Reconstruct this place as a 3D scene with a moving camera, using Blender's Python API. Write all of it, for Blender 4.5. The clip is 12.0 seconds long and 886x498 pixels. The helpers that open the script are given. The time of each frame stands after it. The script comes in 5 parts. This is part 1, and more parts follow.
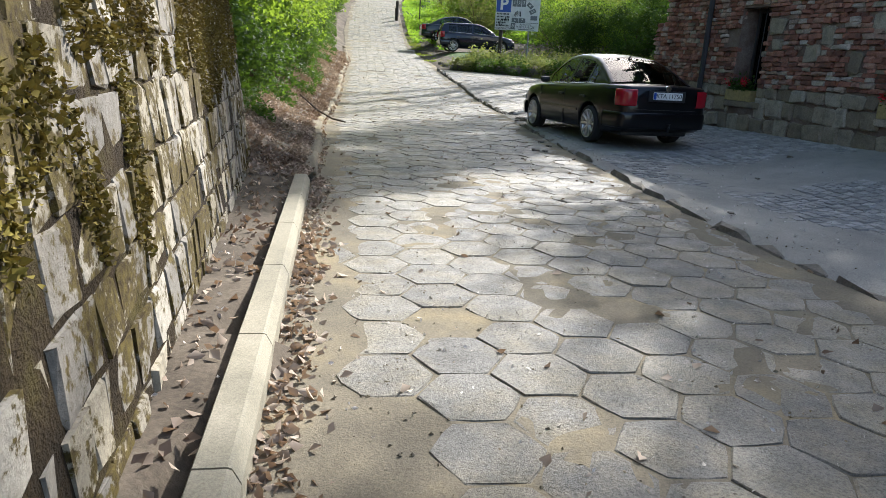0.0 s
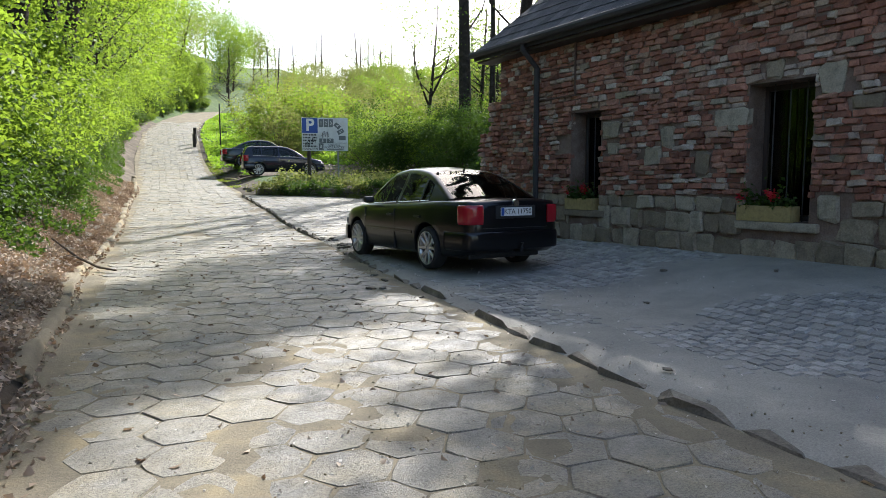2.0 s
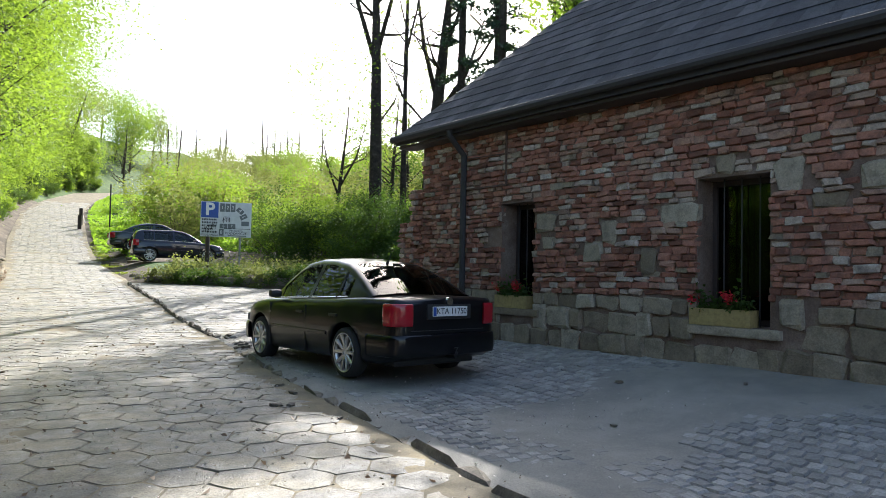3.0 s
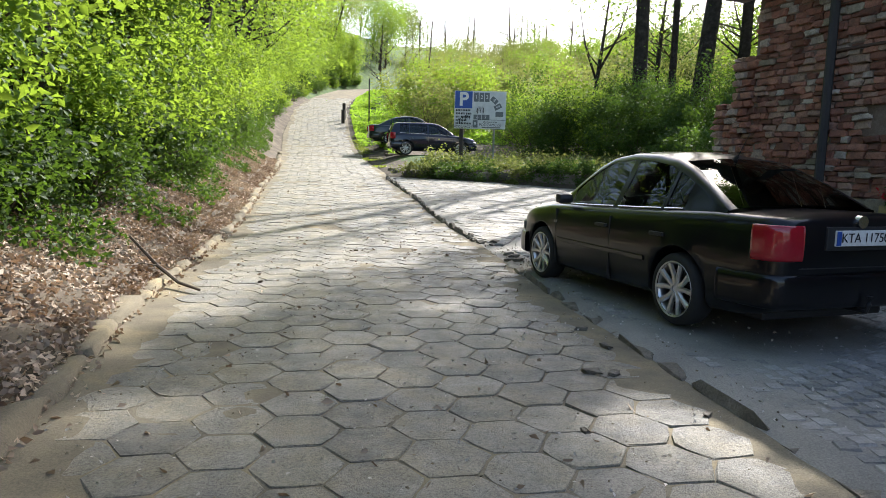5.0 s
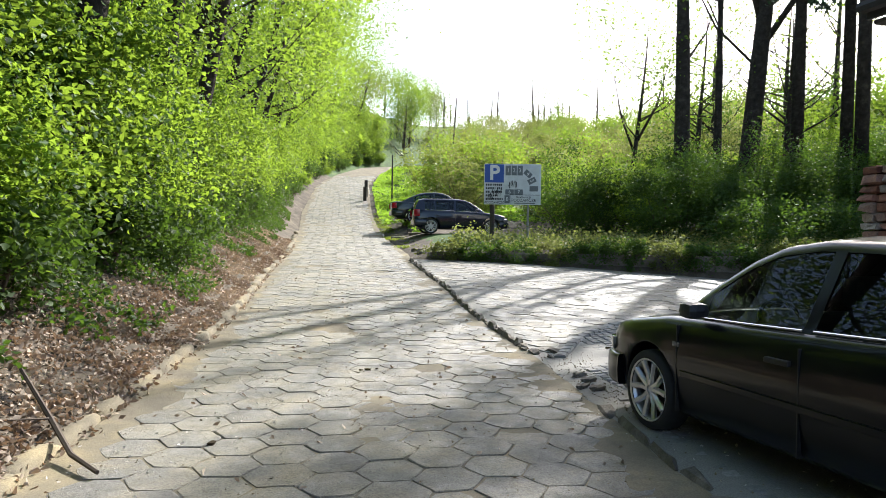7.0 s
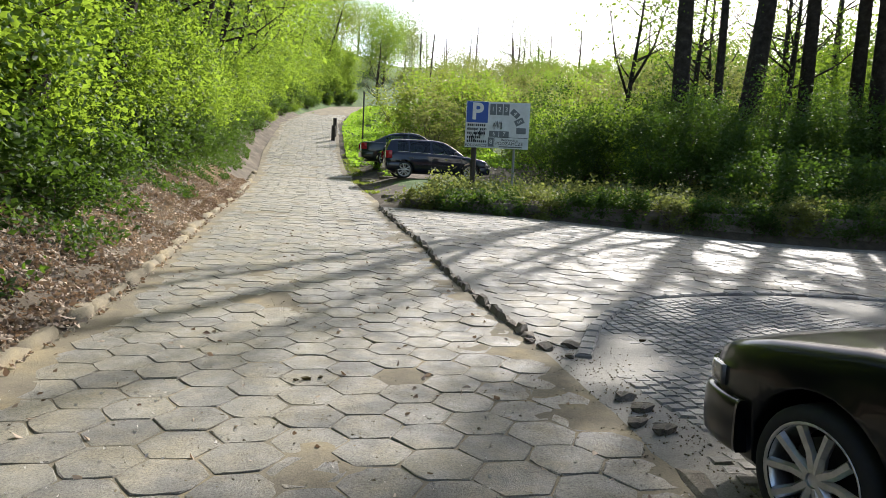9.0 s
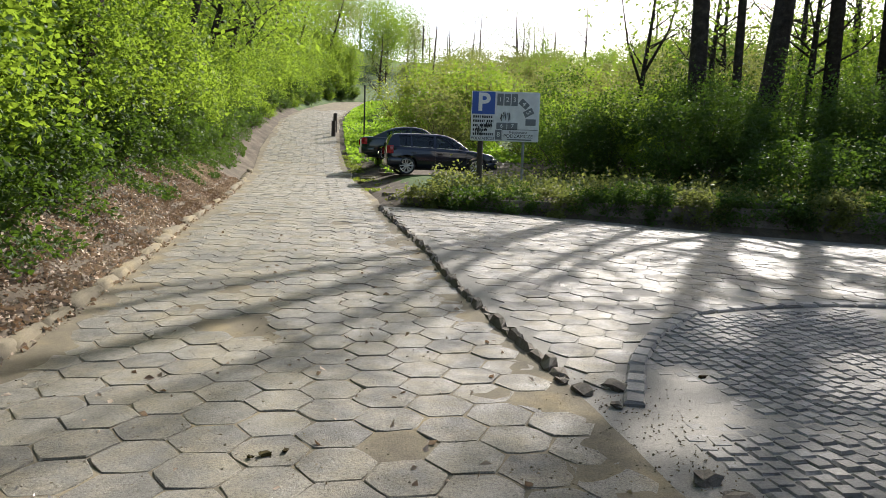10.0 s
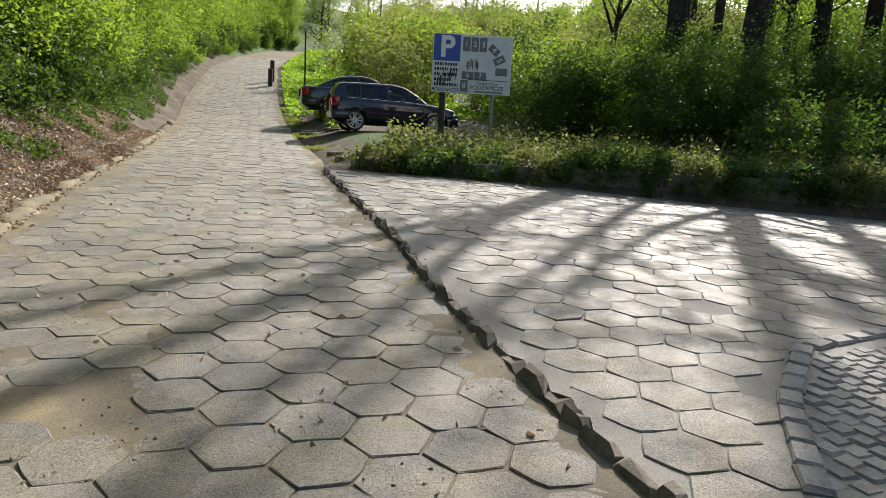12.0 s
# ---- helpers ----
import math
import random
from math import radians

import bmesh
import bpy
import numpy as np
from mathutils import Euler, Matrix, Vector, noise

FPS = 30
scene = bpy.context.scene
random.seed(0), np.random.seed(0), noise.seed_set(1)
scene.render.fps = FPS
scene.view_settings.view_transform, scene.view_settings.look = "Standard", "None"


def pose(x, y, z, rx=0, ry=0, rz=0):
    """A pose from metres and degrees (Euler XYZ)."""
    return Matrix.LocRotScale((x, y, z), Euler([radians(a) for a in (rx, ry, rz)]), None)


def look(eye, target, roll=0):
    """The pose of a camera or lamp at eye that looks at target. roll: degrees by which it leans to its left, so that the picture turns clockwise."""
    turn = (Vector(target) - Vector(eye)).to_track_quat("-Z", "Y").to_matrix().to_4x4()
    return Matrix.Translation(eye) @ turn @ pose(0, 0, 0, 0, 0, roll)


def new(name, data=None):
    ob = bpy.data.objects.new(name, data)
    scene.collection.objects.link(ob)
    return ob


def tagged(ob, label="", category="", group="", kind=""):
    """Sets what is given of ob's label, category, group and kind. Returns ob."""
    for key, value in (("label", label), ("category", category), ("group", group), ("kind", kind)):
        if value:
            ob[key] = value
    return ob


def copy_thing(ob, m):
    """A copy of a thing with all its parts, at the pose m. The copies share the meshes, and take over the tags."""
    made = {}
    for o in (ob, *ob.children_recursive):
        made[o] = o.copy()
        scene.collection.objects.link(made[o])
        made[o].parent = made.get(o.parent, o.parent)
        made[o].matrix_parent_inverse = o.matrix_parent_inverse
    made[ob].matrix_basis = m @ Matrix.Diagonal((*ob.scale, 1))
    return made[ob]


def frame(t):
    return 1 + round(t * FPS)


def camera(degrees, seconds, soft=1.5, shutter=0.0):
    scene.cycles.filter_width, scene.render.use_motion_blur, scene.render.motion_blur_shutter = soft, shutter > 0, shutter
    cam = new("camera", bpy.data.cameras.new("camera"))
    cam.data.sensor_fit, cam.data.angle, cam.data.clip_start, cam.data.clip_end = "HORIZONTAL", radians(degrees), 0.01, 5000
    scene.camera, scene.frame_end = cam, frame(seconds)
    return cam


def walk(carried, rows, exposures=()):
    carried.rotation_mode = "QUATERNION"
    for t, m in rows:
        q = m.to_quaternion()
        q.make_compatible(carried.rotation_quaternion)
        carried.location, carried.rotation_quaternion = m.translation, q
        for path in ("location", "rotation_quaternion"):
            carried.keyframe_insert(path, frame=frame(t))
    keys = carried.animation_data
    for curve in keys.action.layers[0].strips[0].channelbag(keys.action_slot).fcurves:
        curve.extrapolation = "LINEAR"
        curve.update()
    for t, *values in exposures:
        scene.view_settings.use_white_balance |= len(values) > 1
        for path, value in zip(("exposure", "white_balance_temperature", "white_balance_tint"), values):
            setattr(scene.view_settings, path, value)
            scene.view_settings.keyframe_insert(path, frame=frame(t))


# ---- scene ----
cam = camera(66.5, 12.0, soft=0.7)

PATH = [
    (0, (0.838, 0.514, 1.389), (0.664, 2.796, 0.734), 3.1),
    (0.5, (0.752, 1.075, 1.324), (0.484, 3.362, 0.721), 0.3),
    (1, (0.693, 1.689, 1.316), (0.38, 4.005, 0.866), -1.1),
    (1.5, (0.691, 2.309, 1.329), (0.933, 4.641, 0.925), -0.4),
    (2, (0.758, 2.934, 1.368), (1.191, 5.261, 1.127), -0.1),
    (2.5, (0.745, 3.559, 1.407), (1.424, 5.840, 1.365), 0.3),
    (3, (0.769, 4.238, 1.413), (1.529, 6.492, 1.492), 1.1),
    (3.5, (0.606, 4.838, 1.388), (1.053, 7.175, 1.345), 0.8),
    (3.7, (0.55, 5.066, 1.409), (0.845, 7.421, 1.244), 0.6),
    (5.3, (0.401, 7.264, 1.439), (0.248, 9.616, 1.103), 0.8),
    (5.5, (0.325, 7.558, 1.415), (0.107, 9.901, 1.063), 0.2),
    (6, (0.219, 8.240, 1.455), (0.095, 10.595, 1.127), -0),
    (6.5, (0.215, 8.941, 1.483), (-0.052, 11.289, 1.198), -0.2),
    (7, (0.163, 9.591, 1.54), (0.02, 11.966, 1.492), 0.9),
    (7.5, (0.13, 10.317, 1.505), (0.123, 12.695, 1.534), 0.8),
    (7.7, (0.087, 10.591, 1.52), (-0.007, 12.968, 1.441), 1),
    (9.3, (-0.1, 12.577, 1.529), (-0.09, 14.945, 1.283), 3.8),
    (9.5, (-0.118, 12.858, 1.53), (-0.054, 15.224, 1.277), 3.7),
    (10, (-0.105, 13.576, 1.552), (-0.159, 15.941, 1.301), 1.9),
    (10.5, (-0.211, 14.261, 1.553), (-0.006, 16.605, 1.197), 2.4),
    (11, (-0.334, 14.993, 1.586), (-0.439, 17.354, 1.304), 0.3),
    (11.5, (-0.478, 15.691, 1.537), (-0.602, 18.036, 1.145), 1.8),
    (12, (-0.519, 16.403, 1.545), (-0.365, 18.746, 1.157), 3.0),
]
EXPOSURES = [(0, 1.3, 6150, 10), (1.0, 1.24, 6150, 10), (2.5, 1.4, 6250, 10), (3.5, 1.58, 6250, 10), (5.5, 1.42, 6350, 11), (7.5, 1.34, 6200, 10), (9.5, 0.98, 6500, 11), (12, 0.8, 6600, 12)]
walk(cam, [(t, look(eye, target, roll)) for t, eye, target, roll in PATH], EXPOSURES)

# ---- light ----
SUN_AZ, SUN_EL = radians(28), radians(37)
TO_SUN = Vector((math.sin(SUN_AZ) * math.cos(SUN_EL), math.cos(SUN_AZ) * math.cos(SUN_EL), math.sin(SUN_EL)))
world = bpy.data.worlds.new("sky")
scene.world = world
world.use_nodes = True
_wt = world.node_tree
_sky = _wt.nodes.new("ShaderNodeTexSky")
_sky.sky_type, _sky.sun_disc = "NISHITA", False
_sky.sun_elevation, _sky.sun_rotation = SUN_EL, SUN_AZ
_sky.dust_density, _sky.air_density = 2.5, 1.0
_bg = _wt.nodes["Background"]
_bg.inputs["Strength"].default_value = 0.14
_wt.links.new(_sky.outputs[0], _bg.inputs[0])
sun = new("sun", bpy.data.lights.new("sun", "SUN"))
sun.data.energy, sun.data.angle, sun.data.color = 4.8, radians(0.53), (1.0, 0.96, 0.91)
sun.matrix_world = look(TO_SUN * 60, (0, 0, 0))

# ---- materials ----
def mat(name, build):
    m = bpy.data.materials.new(name)
    m.use_nodes = True
    t = m.node_tree
    build(t, t.nodes["Principled BSDF"])
    return m


def nd(t, kind, **sets):
    n = t.nodes.new("ShaderNode" + kind)
    for k, v in sets.items():
        n.inputs[k.replace("_", " ")].default_value = v
    return n


def ramp(t, fac, stops):
    r = t.nodes.new("ShaderNodeValToRGB")
    while len(r.color_ramp.elements) < len(stops):
        r.color_ramp.elements.new(0.5)
    for e, (p, c) in zip(r.color_ramp.elements, stops):
        e.position, e.color = p, (*c, 1) if len(c) == 3 else c
    t.links.new(fac, r.inputs[0])
    return r.outputs[0]


def mix(t, fac, a, b, mode="MIX"):
    m = t.nodes.new("ShaderNodeMix")
    m.data_type, m.blend_type = "RGBA", mode
    for s, v in ((m.inputs[0], fac), (m.inputs[6], a), (m.inputs[7], b)):
        if isinstance(v, (int, float)):
            s.default_value = v
        elif isinstance(v, tuple):
            s.default_value = (*v, 1)
        else:
            t.links.new(v, s)
    return m.outputs[2]


def place_of(t):
    g = t.nodes.new("ShaderNodeNewGeometry")
    return g.outputs["Position"]


def noise_of(t, scale, detail=6.0, rough=0.6, vec=None):
    n = nd(t, "TexNoise", Scale=scale, Detail=detail, Roughness=rough)
    t.links.new(vec if vec is not None else place_of(t), n.inputs["Vector"])
    return n.outputs["Fac"]


def bump(t, b, height, strength=0.4, dist=0.01):
    n = nd(t, "Bump", Strength=strength, Distance=dist)
    t.links.new(height, n.inputs["Height"])
    t.links.new(n.outputs[0], b.inputs["Normal"])


def random_of(t, island=False):
    if island:
        return t.nodes.new("ShaderNodeNewGeometry").outputs["Random Per Island"]
    return t.nodes.new("ShaderNodeObjectInfo").outputs["Random"]


def earthy(dark, mid, light, scale=1.2, fine=60.0, rough=0.95, strength=0.5, dist=0.012):
    def build(t, b):
        col = ramp(t, noise_of(t, scale, 8, 0.65), [(0.3, dark), (0.52, mid), (0.72, light)])
        grain = noise_of(t, fine, 4, 0.7)
        col = mix(t, ramp(t, grain, [(0.35, (0.55, 0.55, 0.55)), (0.65, (1.25, 1.25, 1.25))]), col, col, "MIX")
        col = mix(t, 0.75, col, ramp(t, grain, [(0.3, (0.45, 0.45, 0.45)), (0.7, (1, 1, 1))]), "MULTIPLY")
        t.links.new(col, b.inputs["Base Color"])
        b.inputs["Roughness"].default_value = rough
        b.inputs["Specular IOR Level"].default_value = 0.25
        bump(t, b, grain, strength, dist)
    return build


def concrete(island):
    def build(t, b):
        tone = ramp(t, random_of(t, island), [(0.0, (0.135, 0.129, 0.115)), (0.5, (0.18, 0.17, 0.147)), (1.0, (0.235, 0.22, 0.185))])
        stain = noise_of(t, 2.2, 7, 0.65)
        col = mix(t, ramp(t, stain, [(0.42, (0, 0, 0)), (0.66, (1, 1, 1))]), tone, (0.25, 0.22, 0.155))
        grit = noise_of(t, 70, 5, 0.8)
        col = mix(t, 0.8, col, ramp(t, grit, [(0.36, (0.28, 0.28, 0.27)), (0.48, (0.85, 0.85, 0.84)), (0.66, (1.35, 1.34, 1.3))]), "MULTIPLY")
        t.links.new(col, b.inputs["Base Color"])
        wear = noise_of(t, 5, 5, 0.6)
        t.links.new(ramp(t, wear, [(0.35, (0.4, 0.4, 0.4)), (0.65, (0.8, 0.8, 0.8))]), b.inputs["Roughness"])
        b.inputs["Specular IOR Level"].default_value = 0.4
        bump(t, b, grit, 0.8, 0.012)
    return build


def masonry(stops, island, grime=(0.06, 0.05, 0.045), fine=45.0, moss=None):
    def build(t, b):
        col = ramp(t, random_of(t, island), stops)
        n1 = noise_of(t, 7, 6, 0.65)
        col = mix(t, ramp(t, n1, [(0.45, (0, 0, 0)), (0.75, (0.7, 0.7, 0.7))]), col, grime)
        grit = noise_of(t, fine, 5, 0.7)
        col = mix(t, 0.7, col, ramp(t, grit, [(0.3, (0.5, 0.5, 0.5)), (0.7, (1.15, 1.15, 1.15))]), "MULTIPLY")
        if moss:
            m1 = noise_of(t, 1.6, 5, 0.6)
            m2 = noise_of(t, 14, 5, 0.7)
            mask = mix(t, 0.45, m1, m2)
            col = mix(t, ramp(t, mask, [(0.475, (0, 0, 0)), (0.51, (1, 1, 1))]), col, ramp(t, noise_of(t, 30), [(0.3, moss[0]), (0.7, moss[1])]))
        t.links.new(col, b.inputs["Base Color"])
        b.inputs["Roughness"].default_value = 0.92
        b.inputs["Specular IOR Level"].default_value = 0.25
        bump(t, b, grit, 0.6, 0.012)
    return build


def leafy(dark, mid, light, through_col, glow=0.5, rough=0.45):
    def build(t, b):
        rnd = random_of(t, True)
        big = noise_of(t, 0.9, 3, 0.5)
        col = mix(t, 0.6, ramp(t, rnd, [(0.0, dark), (0.5, mid), (1.0, light)]), ramp(t, big, [(0.35, dark), (0.65, light)]))
        t.links.new(col, b.inputs["Base Color"])
        b.inputs["Roughness"].default_value = rough
        b.inputs["Specular IOR Level"].default_value = 0.3
        tr = t.nodes.new("ShaderNodeBsdfTranslucent")
        t.links.new(mix(t, 0.75, col, through_col), tr.inputs["Color"])
        ms = t.nodes.new("ShaderNodeMixShader")
        ms.inputs[0].default_value = glow
        t.links.new(b.outputs[0], ms.inputs[1])
        t.links.new(tr.outputs[0], ms.inputs[2])
        t.links.new(ms.outputs[0], t.nodes["Material Output"].inputs["Surface"])
    return build


def plain(col, rough=0.6, metal=0.0, grain=30.0, amount=0.35, coat=0.0):
    def build(t, b):
        n = noise_of(t, grain, 4, 0.65)
        c = mix(t, amount, col, ramp(t, n, [(0.3, tuple(v * 0.55 for v in col)), (0.7, tuple(min(1, v * 1.25) for v in col))]))
        t.links.new(c, b.inputs["Base Color"])
        b.inputs["Roughness"].default_value, b.inputs["Metallic"].default_value = rough, metal
        b.inputs["Coat Weight"].default_value = coat
        if coat:
            b.inputs["Specular IOR Level"].default_value = 0.1
        b.inputs["Coat Roughness"].default_value = 0.06
    return build


def glassy(tint, rough=0.0, mirror=0.12):
    def build(t, b):
        tr = t.nodes.new("ShaderNodeBsdfTransparent")
        tr.inputs[0].default_value = (*tint, 1)
        gl = t.nodes.new("ShaderNodeBsdfGlossy")
        gl.inputs["Roughness"].default_value = rough
        fr = nd(t, "Fresnel", IOR=1.5)
        ms = t.nodes.new("ShaderNodeMixShader")
        t.links.new(fr.outputs[0], ms.inputs[0])
        t.links.new(tr.outputs[0], ms.inputs[1])
        t.links.new(gl.outputs[0], ms.inputs[2])
        t.links.new(ms.outputs[0], t.nodes["Material Output"].inputs["Surface"])
    return build


M_SAND = mat("road_sand", earthy((0.135, 0.12, 0.09), (0.22, 0.188, 0.13), (0.35, 0.285, 0.165), 1.4, 80))
M_DUST = mat("platform_dust", earthy((0.22, 0.21, 0.19), (0.3, 0.285, 0.25), (0.38, 0.355, 0.31), 1.1, 90))
M_EARTH = mat("bank_earth", earthy((0.05, 0.04, 0.029), (0.11, 0.088, 0.063), (0.2, 0.165, 0.12), 1.6, 40))
M_GRASSY = mat("grassy_earth", earthy((0.03, 0.06, 0.012), (0.06, 0.11, 0.02), (0.12, 0.17, 0.04), 0.6, 30))
M_HEX = mat("hex_concrete", concrete(False))
M_HEX_JOINED = mat("hex_concrete_joined", concrete(True))
SETT = [(0.0, (0.2, 0.195, 0.185)), (0.5, (0.28, 0.27, 0.25)), (1.0, (0.38, 0.365, 0.335))]
M_SETT = mat("granite_sett", masonry(SETT, False, (0.26, 0.245, 0.215)))
M_SETT_JOINED = mat("granite_sett_joined", masonry(SETT, True, (0.26, 0.245, 0.215)))
BRICK = [(0.0, (0.17, 0.075, 0.05)), (0.3, (0.31, 0.135, 0.09)), (0.6, (0.4, 0.19, 0.13)), (0.78, (0.36, 0.245, 0.18)), (0.9, (0.42, 0.34, 0.27)), (1.0, (0.52, 0.45, 0.38))]
M_BRICK = mat("old_brick", masonry(BRICK, False))
M_BRICK_JOINED = mat("old_brick_joined", masonry(BRICK, True))
RUBBLE = [(0.0, (0.2, 0.16, 0.11)), (0.5, (0.29, 0.24, 0.17)), (1.0, (0.38, 0.33, 0.25))]
M_RUBBLE = mat("wall_rubble", masonry(RUBBLE, False, (0.1, 0.085, 0.06)))
M_RUBBLE_JOINED = mat("wall_rubble_joined", masonry(RUBBLE, True, (0.1, 0.085, 0.06)))
M_MORTAR = mat("brick_mortar", earthy((0.13, 0.09, 0.065), (0.21, 0.15, 0.115), (0.31, 0.25, 0.2), 2.5, 50))
SAND_STONE = [(0.0, (0.19, 0.175, 0.15)), (0.4, (0.27, 0.245, 0.2)), (0.75, (0.33, 0.29, 0.21)), (1.0, (0.4, 0.37, 0.31))]
M_STONE = mat("mossy_sandstone", masonry(SAND_STONE, False, (0.17, 0.15, 0.11), 38, ((0.03, 0.018, 0.008), (0.11, 0.085, 0.02))))
M_MOSS = mat("moss_joint", earthy((0.018, 0.012, 0.006), (0.045, 0.03, 0.012), (0.1, 0.08, 0.02), 3.0, 45, 1.0, 1.0, 0.03))
M_KERB = mat("kerb_concrete", earthy((0.24, 0.22, 0.17), (0.33, 0.3, 0.22), (0.4, 0.36, 0.27), 2.0, 120, 0.9, 0.35, 0.004))
M_BROKEN = mat("kerb_broken", earthy((0.12, 0.105, 0.085), (0.2, 0.175, 0.14), (0.3, 0.265, 0.21), 5.0, 60, 0.95, 0.7, 0.015))
M_LITTER = mat("dead_leaf", leafy((0.07, 0.045, 0.032), (0.23, 0.17, 0.115), (0.6, 0.5, 0.38), (0.35, 0.2, 0.1), 0.2, 0.7))
M_LEAF = mat("spring_leaf", leafy((0.012, 0.05, 0.006), (0.035, 0.105, 0.01), (0.085, 0.19, 0.018), (0.34, 0.48, 0.04), 0.52, 0.55))
# ivy green; on the undergrowth this dark tone stands for woodland shade
M_LEAF_DARK = mat("ivy_and_shaded_leaf", leafy((0.014, 0.036, 0.008), (0.03, 0.065, 0.012), (0.06, 0.1, 0.02), (0.14, 0.25, 0.02), 0.35, 0.65))
M_LEAF_OLIVE = mat("olive_leaf", leafy((0.05, 0.07, 0.018), (0.09, 0.12, 0.03), (0.16, 0.17, 0.05), (0.34, 0.38, 0.08), 0.4, 0.6))
M_NEEDLE = mat("spruce_needle", leafy((0.008, 0.02, 0.01), (0.015, 0.035, 0.016), (0.03, 0.06, 0.025), (0.05, 0.1, 0.03), 0.15, 0.6))
M_GRASS = mat("grass_blade", leafy((0.04, 0.1, 0.012), (0.09, 0.2, 0.02), (0.16, 0.28, 0.03), (0.45, 0.7, 0.05), 0.5))
M_WILLOW = mat("willow_leaf", leafy((0.05, 0.09, 0.012), (0.1, 0.16, 0.02), (0.16, 0.21, 0.03), (0.38, 0.46, 0.05), 0.4))
M_BARK = mat("bark", earthy((0.022, 0.017, 0.013), (0.05, 0.04, 0.03), (0.1, 0.08, 0.06), 4.0, 30, 0.95, 1.0, 0.03))
M_TWIG = mat("twig", plain((0.07, 0.05, 0.035), 0.9))
M_ROOF = mat("slate_roof", masonry([(0.0, (0.035, 0.04, 0.048)), (0.5, (0.055, 0.06, 0.068)), (1.0, (0.085, 0.09, 0.098))], True, (0.03, 0.032, 0.036), 60))
M_GUTTER = mat("dark_gutter", plain((0.03, 0.028, 0.028), 0.75, 0.0))
M_DARKWOOD = mat("dark_wood", plain((0.035, 0.024, 0.018), 0.7))
M_RUST = mat("rusty_iron", plain((0.1, 0.06, 0.045), 0.8, 0.3))
M_PAINT = mat("black_car_paint", plain((0.004, 0.0045, 0.006), 0.3, 0.0, 3.0, 0.2, 0.6))
M_TYRE = mat("tyre_rubber", plain((0.02, 0.02, 0.02), 0.85))
M_ALLOY = mat("alloy_rim", plain((0.62, 0.62, 0.62), 0.32, 0.85))
M_TRIMBLACK = mat("black_plastic", plain((0.015, 0.015, 0.016), 0.55))
M_CHROME = mat("bright_metal", plain((0.6, 0.6, 0.6), 0.2, 1.0))
M_REDLAMP = mat("red_lamp", plain((0.32, 0.01, 0.02), 0.15, 0.0, 60, 0.2, 1.0))
M_CLEARLAMP = mat("clear_lamp", plain((0.12, 0.12, 0.12), 0.15, 0.0, 60, 0.2, 1.0))
M_PLATE = mat("plate_white", plain((0.72, 0.72, 0.7), 0.45))
M_BLUE = mat("sign_blue", plain((0.02, 0.075, 0.33), 0.45))
M_INK = mat("black_ink", plain((0.015, 0.015, 0.018), 0.6))
M_SIGN = mat("sign_white", plain((0.62, 0.63, 0.62), 0.5, 0, 4.0))
M_SIGNGREY = mat("sign_grey", plain((0.14, 0.15, 0.155), 0.55))
M_GLASS = mat("car_glass", glassy((0.3, 0.37, 0.35)))
M_PANE = mat("window_glass", glassy((0.3, 0.32, 0.3)))
M_SEAT = mat("seat_cloth", plain((0.03, 0.03, 0.032), 0.9))
M_TIMBER = mat("planter_timber", plain((0.3, 0.23, 0.09), 0.85, 0, 18, 0.6))
M_PETAL = mat("red_petal", leafy((0.4, 0.01, 0.02), (0.55, 0.02, 0.03), (0.65, 0.04, 0.05), (0.7, 0.05, 0.05), 0.3))
M_GREYPOST = mat("post_grey", plain((0.22, 0.23, 0.22), 0.6, 0.3))

SIZE = 1.19  # the place is laid out in paces of this many metres and brought to true size at the end


# ---- the lie of the land ----
def table(y, pts):
    ys, vs = zip(*pts)
    return float(np.interp(y, ys, vs))


def ease(v):
    v = min(1.0, max(0.0, v))
    return v * v * (3 - 2 * v)


LEFT = [(-29.64, 8.0), (1.96, 0.09), (5.96, -0.88), (8.36, -1.42), (10.86, -2.12), (12.86, -2.5), (17.5, -3.42), (22, -4.4), (26.3, -5.2), (34, -7.1), (40, -8.6), (51, -10.7), (62, -12), (76, -12.4), (95, -8), (130, 4), (170, 20)]
RIGHT = [(-29.64, 11.9), (4.06, 2.84), (5.46, 2.42), (6.96, 2.13), (8.26, 1.89), (10.11, 1.57), (11.96, 1.22), (13.8, 0.95), (15.7, 0.62), (18.3, -0.06), (20.4, -0.5), (24.6, -1.62), (26.3, -1.9), (34, -3.75), (40, -5.2), (51, -7.3), (62, -8.5), (76, -8.6), (95, -4), (130, 8), (170, 24)]
RISE = [(-40, 0), (14, 0), (16, 0.03), (18, 0.12), (22, 0.42), (26, 0.74), (30, 0.95), (34, 1.22), (37, 1.65), (40, 2.25), (51, 4.35), (76, 8.0), (95, 10.2), (170, 17)]
YARD = [(-40, 0), (14, 0), (16, 0.03), (18, 0.06), (22, 0.15), (26, 0.25)]
MEADOW = [(25, 0.95), (29, 1.15), (31, 1.3), (33, 1.36), (35.2, 1.74), (38, 1.95), (42, 2.5), (51, 4.0), (60, 6.2), (80, 10.5), (110, 15), (170, 20)]


def left(y):
    return table(y, LEFT)


def right(y):
    return table(y, RIGHT)


def wall_foot(y):
    return -0.22 - 0.302 * (y - 1.94)


HEDGE_Y = 25.3


